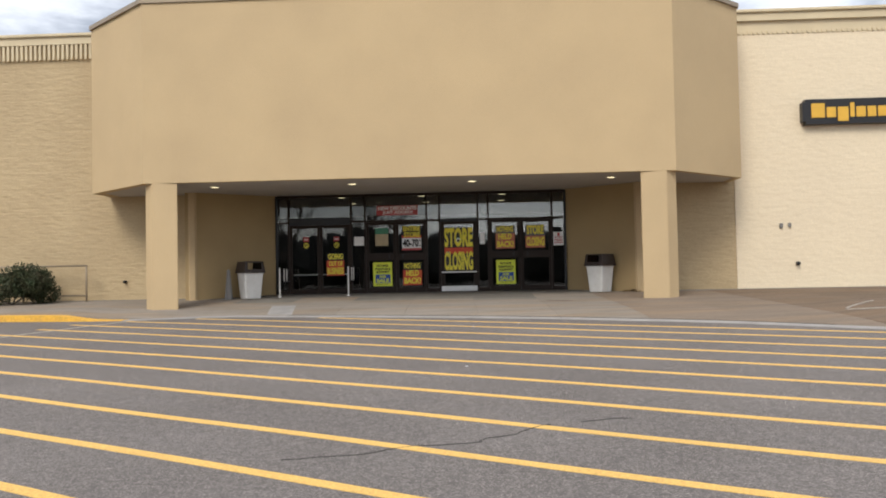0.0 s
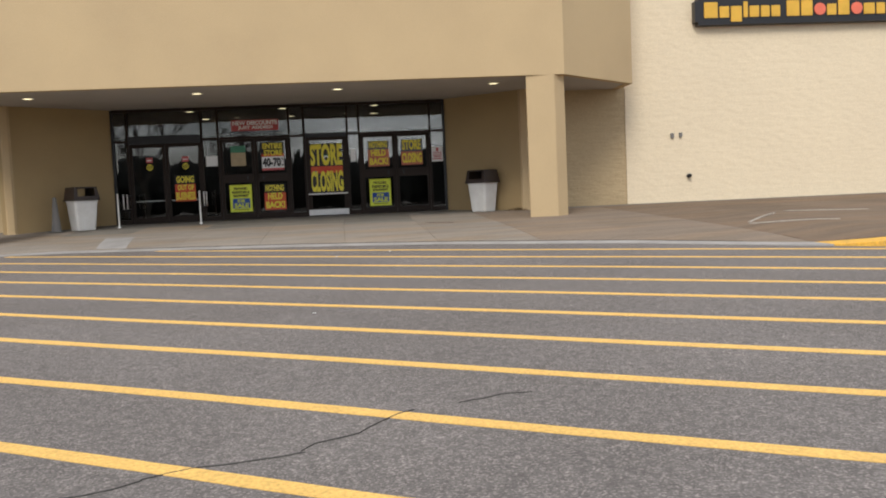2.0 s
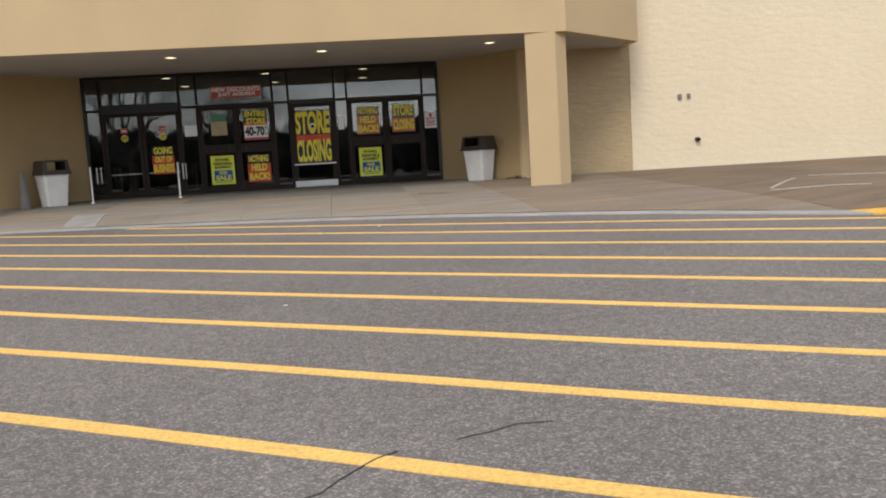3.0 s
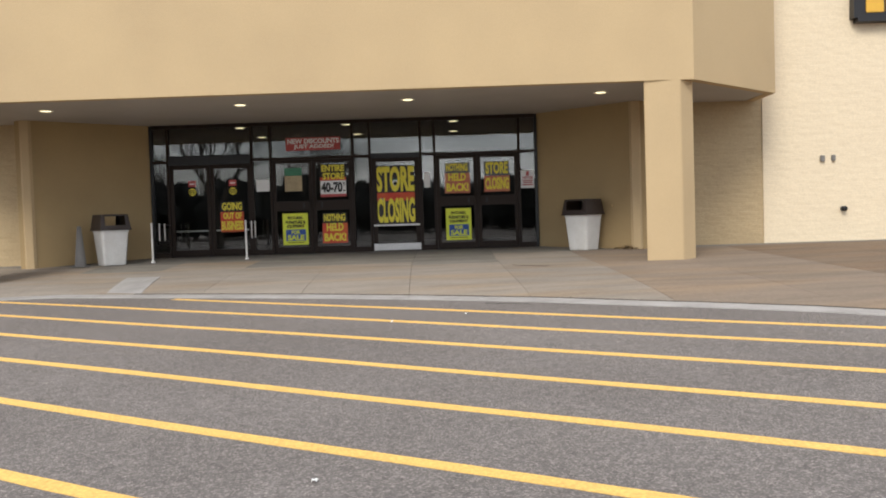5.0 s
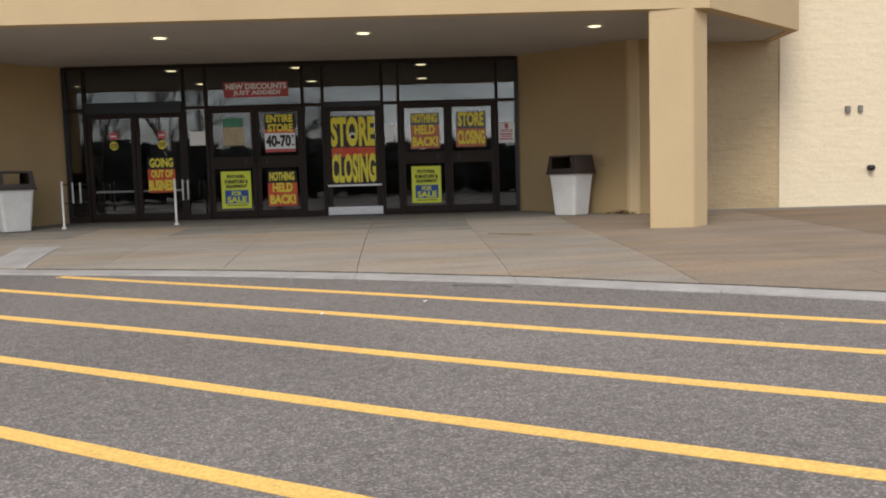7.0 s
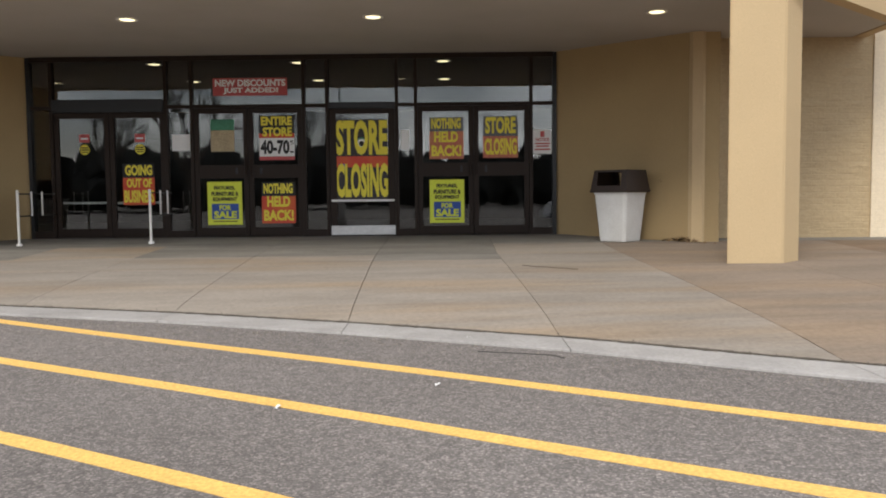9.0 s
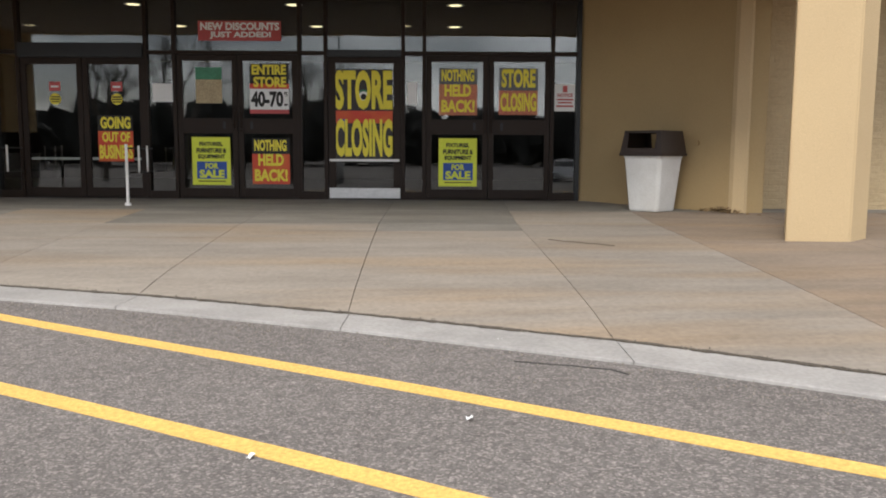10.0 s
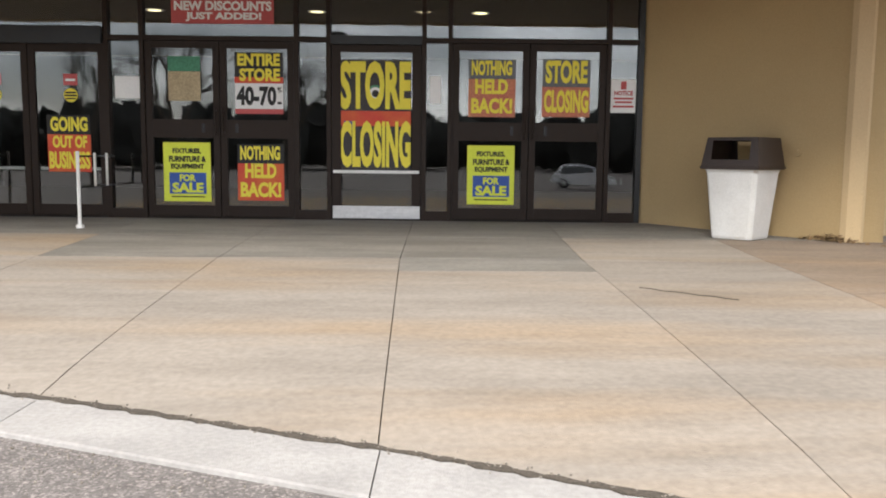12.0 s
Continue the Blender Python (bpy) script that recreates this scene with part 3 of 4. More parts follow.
for i, (a, b) in enumerate(zip(edges, edges[1:])):
    a2, b2 = a + (0.0 if i == 0 else 0.03), b - (0.0 if i == len(edges) - 2 else 0.03)
    tz = TRANSOM + (0.10 if i == 1 else 0.0)
    part(box("transom_bar", a2, b2, F0, F1, tz, tz + 0.06, BRONZE if i != 1 else BLACK))
    part(box("transom_pane", a2, b2, GLASS_Y - 0.004, GLASS_Y + 0.004, tz + 0.06, SOFFIT_Z - 0.08, GLASS))
    if i % 2 == 0:
        part(box("sill", a2, b2, F0, F1, FLOOR - 0.03, FLOOR + 0.12, BRONZE))
        part(box("side_pane", a2, b2, GLASS_Y - 0.004, GLASS_Y + 0.004, FLOOR + 0.12, tz, GLASS))
# header boxes over the sliding pair and the single door
part(box("header", -5.52, -3.52, F0 - 0.05, F0 - 0.003, 2.74, 2.97, BLACK, None, 0.01))
part(box("header", -0.57, 0.61, F0 - 0.02, F0 - 0.003, 2.77, 2.88, BLACK, None, 0.006))


def door_leaf(x0, x1, mid_rail, hinge_left, full, kick=False, top=2.795):
    """One leaf: stiles, rails, panes, pull."""
    d = tagged(empty("door_leaf", ((x0 + x1) / 2, GLASS_Y, FLOOR)), "closed dark bronze glazed shop door", "door", "entrance doors", "structure")
    y0, y1 = GLASS_Y - 0.035, GLASS_Y + 0.015
    st = 0.085 if not kick else 0.12
    for a, b in ((x0, x0 + st), (x1 - st, x1)):
        part(box("stile", a, b, y0, y1, FLOOR + 0.012, top, BRONZE, None, 0.004), d)
    glass_top = top - (0.09 if not full else 0.15)
    part(box("rail", x0 + st, x1 - st, y0, y1, glass_top, top, BRONZE), d)
    part(box("rail", x0 + st, x1 - st, y0, y1, FLOOR + 0.012, FLOOR + 0.165, BRONZE), d)
    if mid_rail:
        part(box("rail", x0 + st, x1 - st, y0, y1, 1.55, 1.79, BRONZE), d)
        part(box("pane", x0 + st, x1 - st, GLASS_Y - 0.012, GLASS_Y - 0.006, 1.79, glass_top, GLASS), d)
        part(box("pane", x0 + st, x1 - st, GLASS_Y - 0.012, GLASS_Y - 0.006, FLOOR + 0.165, 1.55, GLASS), d)
        hx = x1 - 0.045 if hinge_left else x0 + 0.045
        bm = bmesh.new()
        add_tube(bm, (hx, y0 - 0.06, 1.58), (hx, y0 - 0.06, 1.95), 0.011)
        add_tube(bm, (hx, y0, 1.62), (hx, y0 - 0.06, 1.62), 0.009)
        add_tube(bm, (hx, y0, 1.91), (hx, y0 - 0.06, 1.91), 0.009)
        part(mesh_object("pull_handle", bm, BRONZE), d)
        sx = hx + (-0.17 if hinge_left else 0.17)
        part(box("lock_plate", sx - 0.02, sx + 0.02, y0 - 0.012, y0 - 0.001, 1.62, 1.74, BLACK, None, 0.004), d)
    else:
        part(box("pane", x0 + st, x1 - st, GLASS_Y - 0.012, GLASS_Y - 0.006, FLOOR + 0.165, glass_top, GLASS), d)
        part(box("push_bar", x0 + (0.02 if kick else st), x1 - (0.02 if kick else st), *((y0 - 0.045, y0 - 0.008) if kick else (GLASS_Y + 0.02, GLASS_Y + 0.055)), 1.11, 1.15, WHITE_METAL, None, 0.006), d)
    if kick:
        part(box("kick_plate", x0 + 0.01, x1 - 0.01, y0 - 0.012, y0 - 0.002, FLOOR + 0.015, FLOOR + 0.18, ALUMINIUM, None, 0.002), d)
    return d


door_leaf(-5.515, -4.53, False, True, True, top=2.79)
door_leaf(-4.52, -3.525, False, False, True, top=2.79)
door_leaf(-2.995, -2.03, True, True, False)
door_leaf(-2.02, -1.055, True, False, False)
door_leaf(-0.565, 0.605, False, True, False, kick=True, top=2.765)
door_leaf(1.015, 2.005, True, True, False)
door_leaf(2.015, 3.0, True, False, False)
for ob in scene.objects:
    if ob.type == "MESH" and ob.name.split(".")[0] in ("pane", "side_pane", "transom_pane"):
        ob.visible_shadow = False
# jamb boxes where the leaves meet
for x in (-4.525,):
    part(box("meeting_post", x - 0.02, x + 0.02, GLASS_Y + 0.02, F1, FLOOR, 2.79, BLACK))

# ---------------- posters on the glass ----------------
OUT = GLASS_Y - 0.0165


def poster(label, x0, x1, z0, z1, panels, lines, category="poster", PY=OUT):
    """A thin printed sheet. panels: (z share low, z share high, material, inset); lines: (text, xa, xb, za, zb, material) in shares."""
    p = tagged(empty("poster", ((x0 + x1) / 2, PY, z0)), label, category, "sale posters on the glass")
    w, h = x1 - x0, z1 - z0
    for a, b, m in panels:
        part(box("sheet", x0, x1, PY + 0.001, PY + 0.002, z0 + h * a, z0 + h * b, m), p)
    for i, (text, xa, xb, za, zb, m) in enumerate(lines):
        if text == "o":
            bm = bmesh.new()
            turn = Matrix.Translation((x0 + w * (xa + xb) / 2, PY - 0.001 - 0.0004 * i, z0 + h * (za + zb) / 2)) @ Euler((radians(90), 0, 0)).to_matrix().to_4x4()
            bmesh.ops.create_cone(bm, cap_ends=True, segments=24, radius1=w * (xb - xa) / 2, radius2=w * (xb - xa) / 2, depth=0.0008, matrix=turn)
            part(mesh_object("print", bm, m), p)
        elif text == "|":
            part(box("print", x0 + w * xa, x0 + w * xb, PY - 0.0016 - 0.0004 * i, PY - 0.0008 - 0.0004 * i, z0 + h * za, z0 + h * zb, m), p)
        else:
            part(lettering("lettering", text, x0 + w * xa, x0 + w * xb, PY - 0.004 - 0.0002 * i, z0 + h * za, z0 + h * zb, m), p)
    return p


poster("tall sale banner with yellow words on dark and red", -0.46, 0.47, 1.155, 2.58,
       [(0.54, 1.0, PRINT_SMOKE), (0.40, 0.538, PRINT_RED), (0.0, 0.398, PRINT_SMOKE)],
       [("STORE", 0.0, 1.0, 0.55, 0.99, PRINT_YELLOW), ("CLOSING", 0.0, 1.0, 0.02, 0.45, PRINT_YELLOW),
        ("|", 0.06, 0.19, 0.37, 0.445, PRINT_BLUE), ("o", 0.38, 0.62, 0.60, 0.79, PRINT_GREEN), ("o", 0.41, 0.59, 0.62, 0.77, PRINT_WHITE), ("o", 0.45, 0.55, 0.65, 0.74, PRINT_BLACK), ("|", 0.44, 0.58, 0.57, 0.60, PRINT_BLACK)], PY=OUT)
for a, b in ((-2.79, -2.165), (1.215, 1.835)):
    poster("lemon-yellow paper sign with blue panel and black words", a, b, 0.715, 1.49,
           [(0.0, 1.0, PRINT_LIME)],
           [("FIXTURES,", 0.2, 0.8, 0.80, 0.90, PRINT_BLACK), ("FURNITURE &", 0.12, 0.9, 0.67, 0.77, PRINT_BLACK),
            ("EQUIPMENT", 0.16, 0.86, 0.54, 0.64, PRINT_BLACK), ("|", 0.12, 0.9, 0.13, 0.49, PRINT_BLUE),
            ("FOR", 0.34, 0.68, 0.34, 0.46, PRINT_LIME), ("SALE", 0.18, 0.84, 0.15, 0.32, PRINT_LIME), ("|", 0.16, 0.86, 0.07, 0.09, PRINT_BLACK)], PY=OUT)
poster("sale poster with yellow words on black and red", -1.81, -1.2, 0.735, 1.475,
       [(0.66, 1.0, PRINT_BLACK), (0.0, 0.658, PRINT_RED)],
       [("NOTHING", 0.06, 0.92, 0.72, 0.97, PRINT_YELLOW), ("HELD", 0.16, 0.84, 0.40, 0.66, PRINT_YELLOW), ("BACK!", 0.06, 0.94, 0.06, 0.33, PRINT_YELLOW)], PY=OUT)
poster("sale poster with yellow words and white price panel", -1.83, -1.2, 1.87, 2.66,
       [(0.60, 1.0, PRINT_BLACK), (0.50, 0.598, PRINT_RED), (0.08, 0.498, PRINT_WHITE), (0.0, 0.078, PRINT_PINK)],
       [("ENTIRE", 0.06, 0.94, 0.78, 0.98, PRINT_YELLOW), ("STORE", 0.10, 0.94, 0.53, 0.74, PRINT_YELLOW),
        ("40-70", 0.03, 0.86, 0.13, 0.45, PRINT_BLACK), ("%", 0.88, 0.97, 0.34, 0.44, PRINT_BLACK), ("|", 0.88, 0.97, 0.16, 0.2, PRINT_BLACK)], PY=OUT)
# the next two posters have reflected sky painted into their backgrounds
poster("sale poster with yellow words on red and black", 1.22, 1.83, 1.86, 2.60,
       [(0.66, 1.0, PRINT_GLARE_GREY), (0.0, 0.658, PRINT_GLARE_RED)],
       [("NOTHING", 0.06, 0.92, 0.72, 0.98, PRINT_YELLOW), ("HELD", 0.14, 0.84, 0.40, 0.66, PRINT_YELLOW), ("BACK!", 0.06, 0.94, 0.06, 0.33, PRINT_YELLOW)])
poster("sale poster with yellow words on black and red", 2.18, 2.80, 1.87, 2.61,
       [(0.52, 1.0, PRINT_GLARE_GREY), (0.0, 0.518, PRINT_GLARE_RED)],
       [("STORE", 0.06, 0.94, 0.58, 0.98, PRINT_YELLOW), ("CLOSING", 0.04, 0.97, 0.07, 0.47, PRINT_YELLOW)])
poster("sale poster with yellow words on black and red", -4.31, -3.74, 1.09, 1.83,
       [(0.66, 1.0, PRINT_BLACK), (0.0, 0.658, PRINT_RED)],
       [("GOING", 0.08, 0.94, 0.71, 0.97, PRINT_YELLOW), ("OUT OF", 0.12, 0.92, 0.42, 0.64, PRINT_YELLOW), ("BUSINESS", 0.03, 0.98, 0.05, 0.36, PRINT_YELLOW)], PY=OUT)
poster("red banner with white words in the transom", -2.64, -1.31, 3.02, 3.33,
       [(0.0, 1.0, PRINT_PINK)],
       [("NEW DISCOUNTS", 0.03, 0.98, 0.52, 0.92, PRINT_WHITE), ("JUST ADDED!", 0.14, 0.88, 0.08, 0.46, PRINT_WHITE)])
poster("white notice with red print on the side pane", 3.07, 3.40, 1.93, 2.36,
       [(0.0, 1.0, PRINT_WHITE)],
       [("|", 0.40, 0.62, 0.70, 0.94, PRINT_PINK), ("NOTICE", 0.14, 0.88, 0.52, 0.66, PRINT_PINK), ("|", 0.12, 0.9, 0.40, 0.46, PRINT_PINK),
        ("|", 0.18, 0.85, 0.29, 0.35, PRINT_PINK), ("|", 0.1, 0.92, 0.16, 0.22, PRINT_PINK)], "notice")
poster("plain white paper notice on the side pane", -3.40, -3.075, 2.05, 2.34, [(0.0, 1.0, PRINT_WHITE)], [], "notice")
poster("small white paper strip on the side pane", 0.71, 0.86, 2.02, 2.38, [(0.0, 1.0, PRINT_WHITE)], [], "notice")
poster("faded tan paper sheet with green band on the door", -2.70, -2.28, 2.03, 2.60, [(0.0, 0.66, PRINT_TAN), (0.665, 1.0, PRINT_GREEN)], [], "notice")
for x in (-4.98, -3.98):
    poster("red notice above a round yellow and black sticker", x - 0.09, x + 0.09, 1.98, 2.36,
           [(0.62, 1.0, PRINT_PINK)],
           [("|", 0.15, 0.85, 0.76, 0.84, PRINT_WHITE), ("o", 0.0, 1.0, 0.04, 0.52, PRINT_YELLOW), ("|", 0.1, 0.9, 0.34, 0.40, PRINT_BLACK),
            ("|", 0.06, 0.94, 0.24, 0.30, PRINT_BLACK), ("|", 0.14, 0.86, 0.14, 0.19, PRINT_BLACK)], "sticker")


# ---------------- guard rails beside the sliding doors ----------------
def guard_rail(x, y):
    z = ramp_z(x, y)
    g = tagged(empty("guard_rail", (x, y, z)), "slim white guard rail beside the sliding doors", "guard rail", "door guard rails")
    bm = bmesh.new()
    add_tube(bm, (x, y, z), (x, y, 1.36), 0.022)
    add_tube(bm, (x, y, z), (x, y, z + 0.04), 0.05)
    part(mesh_object("post", bm, WHITE_METAL), g)
    for h in (0.93, 1.30):
        part(tube("rail", (x, y, h), (x, GLASS_Y - 0.06, h), 0.012, BLACK), g)
    for yy in (y + 0.36, y + 0.72):
        part(tube("bar", (x + 0.05, yy, 0.93), (x + 0.05, yy, 1.34), 0.016, WHITE_METAL), g)
    return g


guard_rail(-3.42, 26.35)
guard_rail(-5.54, 26.16)


# ---------------- litter bins ----------------
def litter_bin():
    b = tagged(empty("litter_bin"), "white square litter bin with dark brown hooded lid", "litter bin", "litter bins")
    bm = bmesh.new()
    rings = []
    for z, s in ((0.0, 0.235), (0.03, 0.245), (0.75, 0.305), (0.80, 0.32), (0.82, 0.32)):
        rings.append((z, s))
    c = 0.035
    loops = []
    for z, s in rings:
        q = s - c
        pl = [(s, -q), (s, q), (q, s), (-q, s), (-s, q), (-s, -q), (-q, -s), (q, -s)]
        loops.append([bm.verts.new((x, y, z)) for x, y in pl])
    for a, d in zip(loops, loops[1:]):
        for i in range(8):
            bm.faces.new((a[i], a[(i + 1) % 8], d[(i + 1) % 8], d[i]))
    bm.faces.new(loops[0][::-1])
    bm.faces.new(loops[-1])
    bmesh.ops.bevel(bm, geom=[e for e in bm.edges if abs(e.verts[0].co.z - e.verts[1].co.z) > 0.3], offset=0.01, segments=2, affect="EDGES")
    mesh_object("body", bm, WHITE_PLASTIC, b)
    # hood: tapering shell with an open mouth on two sides
    bm = bmesh.new()
    lo, hi, z0, z1 = 0.345, 0.295, 0.80, 1.15
    m0, m1, w = 0.90, 1.115, 0.225
    def s_at(z):
        return lo + (hi - lo) * (z - z0) / (z1 - z0)
    def corner(sx, sy, z):
        s = s_at(z)
        return (sx * s, sy * s, z)
    bottom = [bm.verts.new(corner(sx, sy, z0)) for sx, sy in ((-1, -1), (1, -1), (1, 1), (-1, 1))]
    upper = [bm.verts.new(corner(sx, sy, z1)) for sx, sy in ((-1, -1), (1, -1), (1, 1), (-1, 1))]
    bm.faces.new(upper)
    for i in (1, 3):
        bm.faces.new((bottom[i], bottom[(i + 1) % 4], upper[(i + 1) % 4], upper[i]))
    for i, sy in ((0, -1), (2, 1)):
        mouth = [bm.verts.new((sx * w * (1 if sy < 0 else -1), sy * s_at(z), z)) for sx, z in ((-1, m0), (1, m0), (1, m1), (-1, m1))]
        outer = [bottom[i], bottom[i + 1], upper[i + 1], upper[i]] if i == 0 else [bottom[2], bottom[3], upper[3], upper[2]]
        for j in range(4):
            bm.faces.new((outer[j], outer[(j + 1) % 4], mouth[(j + 1) % 4], mouth[j]))
    hood = mesh_object("hood", bm, BROWN_PLASTIC, b)
    sol = hood.modifiers.new("wall", "SOLIDIFY")
    sol.thickness, sol.offset = 0.018, -1
    box("rim", -0.355, 0.355, -0.355, 0.355, 0.79, 0.835, BROWN_PLASTIC, b, 0.012)
    return b


bin_r = litter_bin()
bin_r.matrix_basis = pose(4.35, 26.1, ramp_z(4.35, 26.1), 0, 0, -45)
bin_l = copy_thing(bin_r, pose(-6.42, 26.0, ramp_z(-6.42, 26.0), 0, 0, 41))

# grey cone standing beside a bin
bm = bmesh.new()
add_box(bm, -0.16, 0.16, -0.16, 0.16, 0.0, 0.03, 0.008)
add_tube(bm, (0, 0, 0.03), (0, 0, 0.86), 0.125, 0.05, 16)
add_tube(bm, (0, 0, 0.86), (0, 0, 0.92), 0.055, 0.035, 16)
cone = tagged(mesh_object("marker_cone", bm, GREY_PLASTIC), "tall grey marker cone standing beside the litter bin", "cone")
cone.location = (-7.02, 25.72, ramp_z(-7.02, 25.72))

# blown leaves against the wall foot
rnd = random.Random(8)
bm = bmesh.new()
for i in range(80):
    x = 5.28 + rnd.gauss(0, 0.13)
    y = 27.5 - (x - 3.485) * 0.874 - 0.05 - abs(rnd.gauss(0, 0.05))
    z = ramp_z(x, y) + rnd.uniform(0.004, 0.09) * max(0.1, 1 - abs(x - 5.28) * 3)
    t = Euler((rnd.uniform(-0.7, 0.7), rnd.uniform(-0.7, 0.7), rnd.random() * 6.3)).to_matrix()
    q = rnd.uniform(0.02, 0.035)
    bm.faces.new([bm.verts.new(Vector((x, y, z)) + t @ Vector(c) * q) for c in ((-1.4, 0, 0), (0, -0.7, 0.2), (1.4, 0, 0), (0, 0.7, 0.2))])
tagged(mesh_object("dry_leaves", bm, DRY_LEAF), "small drift of brown dry leaves at the wall foot", "leaves", kind="stuff")
bm = bmesh.new()
bmesh.ops.create_cone(bm, cap_ends=True, segments=20, radius1=0.045, radius2=0.035, depth=0.05)
cover = tagged(mesh_object("wall_cover", bm, SMOOTH_TAN), "small round cover plate on the tan wall", "cover plate")
cover.matrix_basis = pose(5.0, 26.17, 1.42, 90, 0, -41.2)

# ---------------- shop sign ----------------
sg = tagged(empty("shop_sign", (13.9, WALL_Y - 0.05, 5.4)), "long black shop sign with gold lettering shapes", "sign")
bm = bmesh.new()
add_box(bm, 10.57, 17.6, WALL_Y - 0.26, WALL_Y - 0.031, 5.39, 6.15)
bmesh.ops.bevel(bm, geom=[e for e in bm.edges if abs(e.verts[0].co.y - e.verts[1].co.y) > 0.1], offset=0.09, segments=4, affect="EDGES")
part(mesh_object("panel", bm, SIGN_BLACK), sg)
x = 10.83
for i, w in enumerate((0.40, 0.28, 0.32, 0.13, 0.28, 0.26, 0.26, -0.14, 0.38, 0.34, 0, 0.28, 0.34, 0, 0.33, 0.26, 0.26, 0.28)):
    if w < 0:
        x -= w
        continue
    if w == 0:
        bm = bmesh.new()
        bmesh.ops.create_cone(bm, cap_ends=True, segments=24, radius1=0.17, radius2=0.17, depth=0.03,
                              matrix=Matrix.Translation((x + 0.17, WALL_Y - 0.277, 5.76)) @ Euler((radians(90), 0, 0)).to_matrix().to_4x4())
        part(mesh_object("disc", bm, CORAL), sg)
        x += 0.38
        continue
    tall = i in (0, 3, 8, 9, 12)
    drop = 0.12 if i == 2 else 0.0
    part(box("letter_shape", x, x + w, WALL_Y - 0.29, WALL_Y - 0.263, 5.58 - drop, 6.02 if tall else 5.90, GOLD, None, 0.012), sg)
    x += w + 0.05

# wall boxes and outlet on the cream wall
for x, z, w, h, nm, lb in ((9.90, 2.35, 0.10, 0.14, "junction_box", "small weathered metal box on the cream wall"),
                           (10.15, 2.36, 0.085, 0.13, "junction_box", "small weathered metal box on the cream wall")):
    tagged(box(nm, x - w / 2, x + w / 2, WALL_Y - 0.09, WALL_Y - 0.032, z - h / 2, z + h / 2, GREY_PLASTIC, None, 0.01), lb, "junction box", "boxes on the wall")
tagged(tube("pipe_outlet", (10.36, WALL_Y - 0.031, 1.19), (10.36, WALL_Y - 0.15, 1.19), 0.06, BLACK), "short dark pipe outlet in the cream wall", "pipe")
tagged(tube("pipe_outlet", (-10.55, WALL_Y - 0.001, 1.02), (-10.55, WALL_Y - 0.12, 1.02), 0.05, BLACK), "short dark pipe outlet in the tan wall", "pipe")

# ---------------- railing and shrub by the tan wall ----------------
rl = tagged(empty("railing", (-14, 25.9, 0.4)), "thin rusty metal railing beside the tan wall", "railing")
for x in (-11.58, -13.6, -15.6, -17.6):
    part(tube("post", (x, 25.9, 0.3), (x, 25.9, 1.57), 0.03, COPING), rl)
for z in (1.55, 0.62):
    part(tube("rail", (-11.55, 25.9, z), (-17.6, 25.9, z), 0.03, COPING), rl)


def shrub(cx, cy, cz, rx, ry, rz, seed, count):
    rnd = random.Random(seed)
    s = tagged(empty("shrub", (cx, cy, cz)), "dense dark green evergreen shrub by the wall", "shrub")
    bm = bmesh.new()
    for i in range(9):
        a = rnd.random() * 6.28
        add_tube(bm, (cx, cy, cz), (cx + rx * 0.8 * math.cos(a), cy + ry * 0.8 * math.sin(a), cz + rz * rnd.uniform(0.6, 1.4)), 0.02, 0.006, 5)
    part(mesh_object("stem", bm, BARK), s)
    bm = bmesh.new()
    lumps = [(rnd.uniform(-0.75, 0.75) * rx, rnd.uniform(-0.6, 0.6) * ry, rnd.uniform(0.45, 1.25) * rz, rnd.uniform(0.28, 0.5)) for _ in range(16)]
    for i in range(count):
        lx, ly, lz, lr = rnd.choice(lumps)
        d = Vector((rnd.gauss(0, 1), rnd.gauss(0, 1), rnd.gauss(0, 1))).normalized() * lr * rnd.uniform(0.5, 1.05)
        p = Vector((cx + lx, cy + ly, cz + max(0.03, lz + d.z))) + Vector((d.x, d.y, 0))
        t = Euler((rnd.random() * 6.3, rnd.random() * 6.3, rnd.random() * 6.3)).to_matrix()
        q = rnd.uniform(0.022, 0.045)
        bm.faces.new([bm.verts.new(p + t @ Vector(c) * q) for c in ((-1.6, 0, 0), (0, -0.6, 0.1), (1.6, 0, 0), (0, 0.6, 0.1))])
    leaves = part(mesh_object("leaves", bm, LEAF), s)
    leaves["kind"] = "stuff"
    return s


shrub(-13.5, 25.1, ramp_z(-13.5, 25.1), 1.5, 0.7, 0.66, 3, 12000)


# ---------------- what the glass mirrors: bare trees, lamp post, parked car, far woods ----------------
def bare_tree(x, y, h, seed):
    rnd = random.Random(seed)
    bm = bmesh.new()

    def grow(p, d, length, r, level):
        q = p + d * length
        add_tube(bm, p, q, r, r * 0.62, 6 if level < 2 else 4)
        if level >= 5:
            return
        for _ in range(3 if level < 4 else 2):
            e = (d + Vector((rnd.uniform(-1, 1), rnd.uniform(-1, 1), rnd.uniform(-0.25, 0.6))) * 0.62).normalized()
            grow(p.lerp(q, rnd.uniform(0.75, 1.0)), e, length * rnd.uniform(0.6, 0.8), r * 0.6, level + 1)

    grow(Vector((x, y, ground_z(x, y))), Vector((0, 0, 1)), h * 0.27, h * 0.022, 0)
    return tagged(mesh_object("bare_tree", bm, BARK), "leafless tree with spreading bare limbs", "tree", "bare trees across the car park")


bare_tree(-15.5, -12, 14, 1)
bare_tree(-9.5, -16, 13, 2)
bare_tree(-24, -20, 14, 3)
bare_tree(-32, -15, 14, 4)


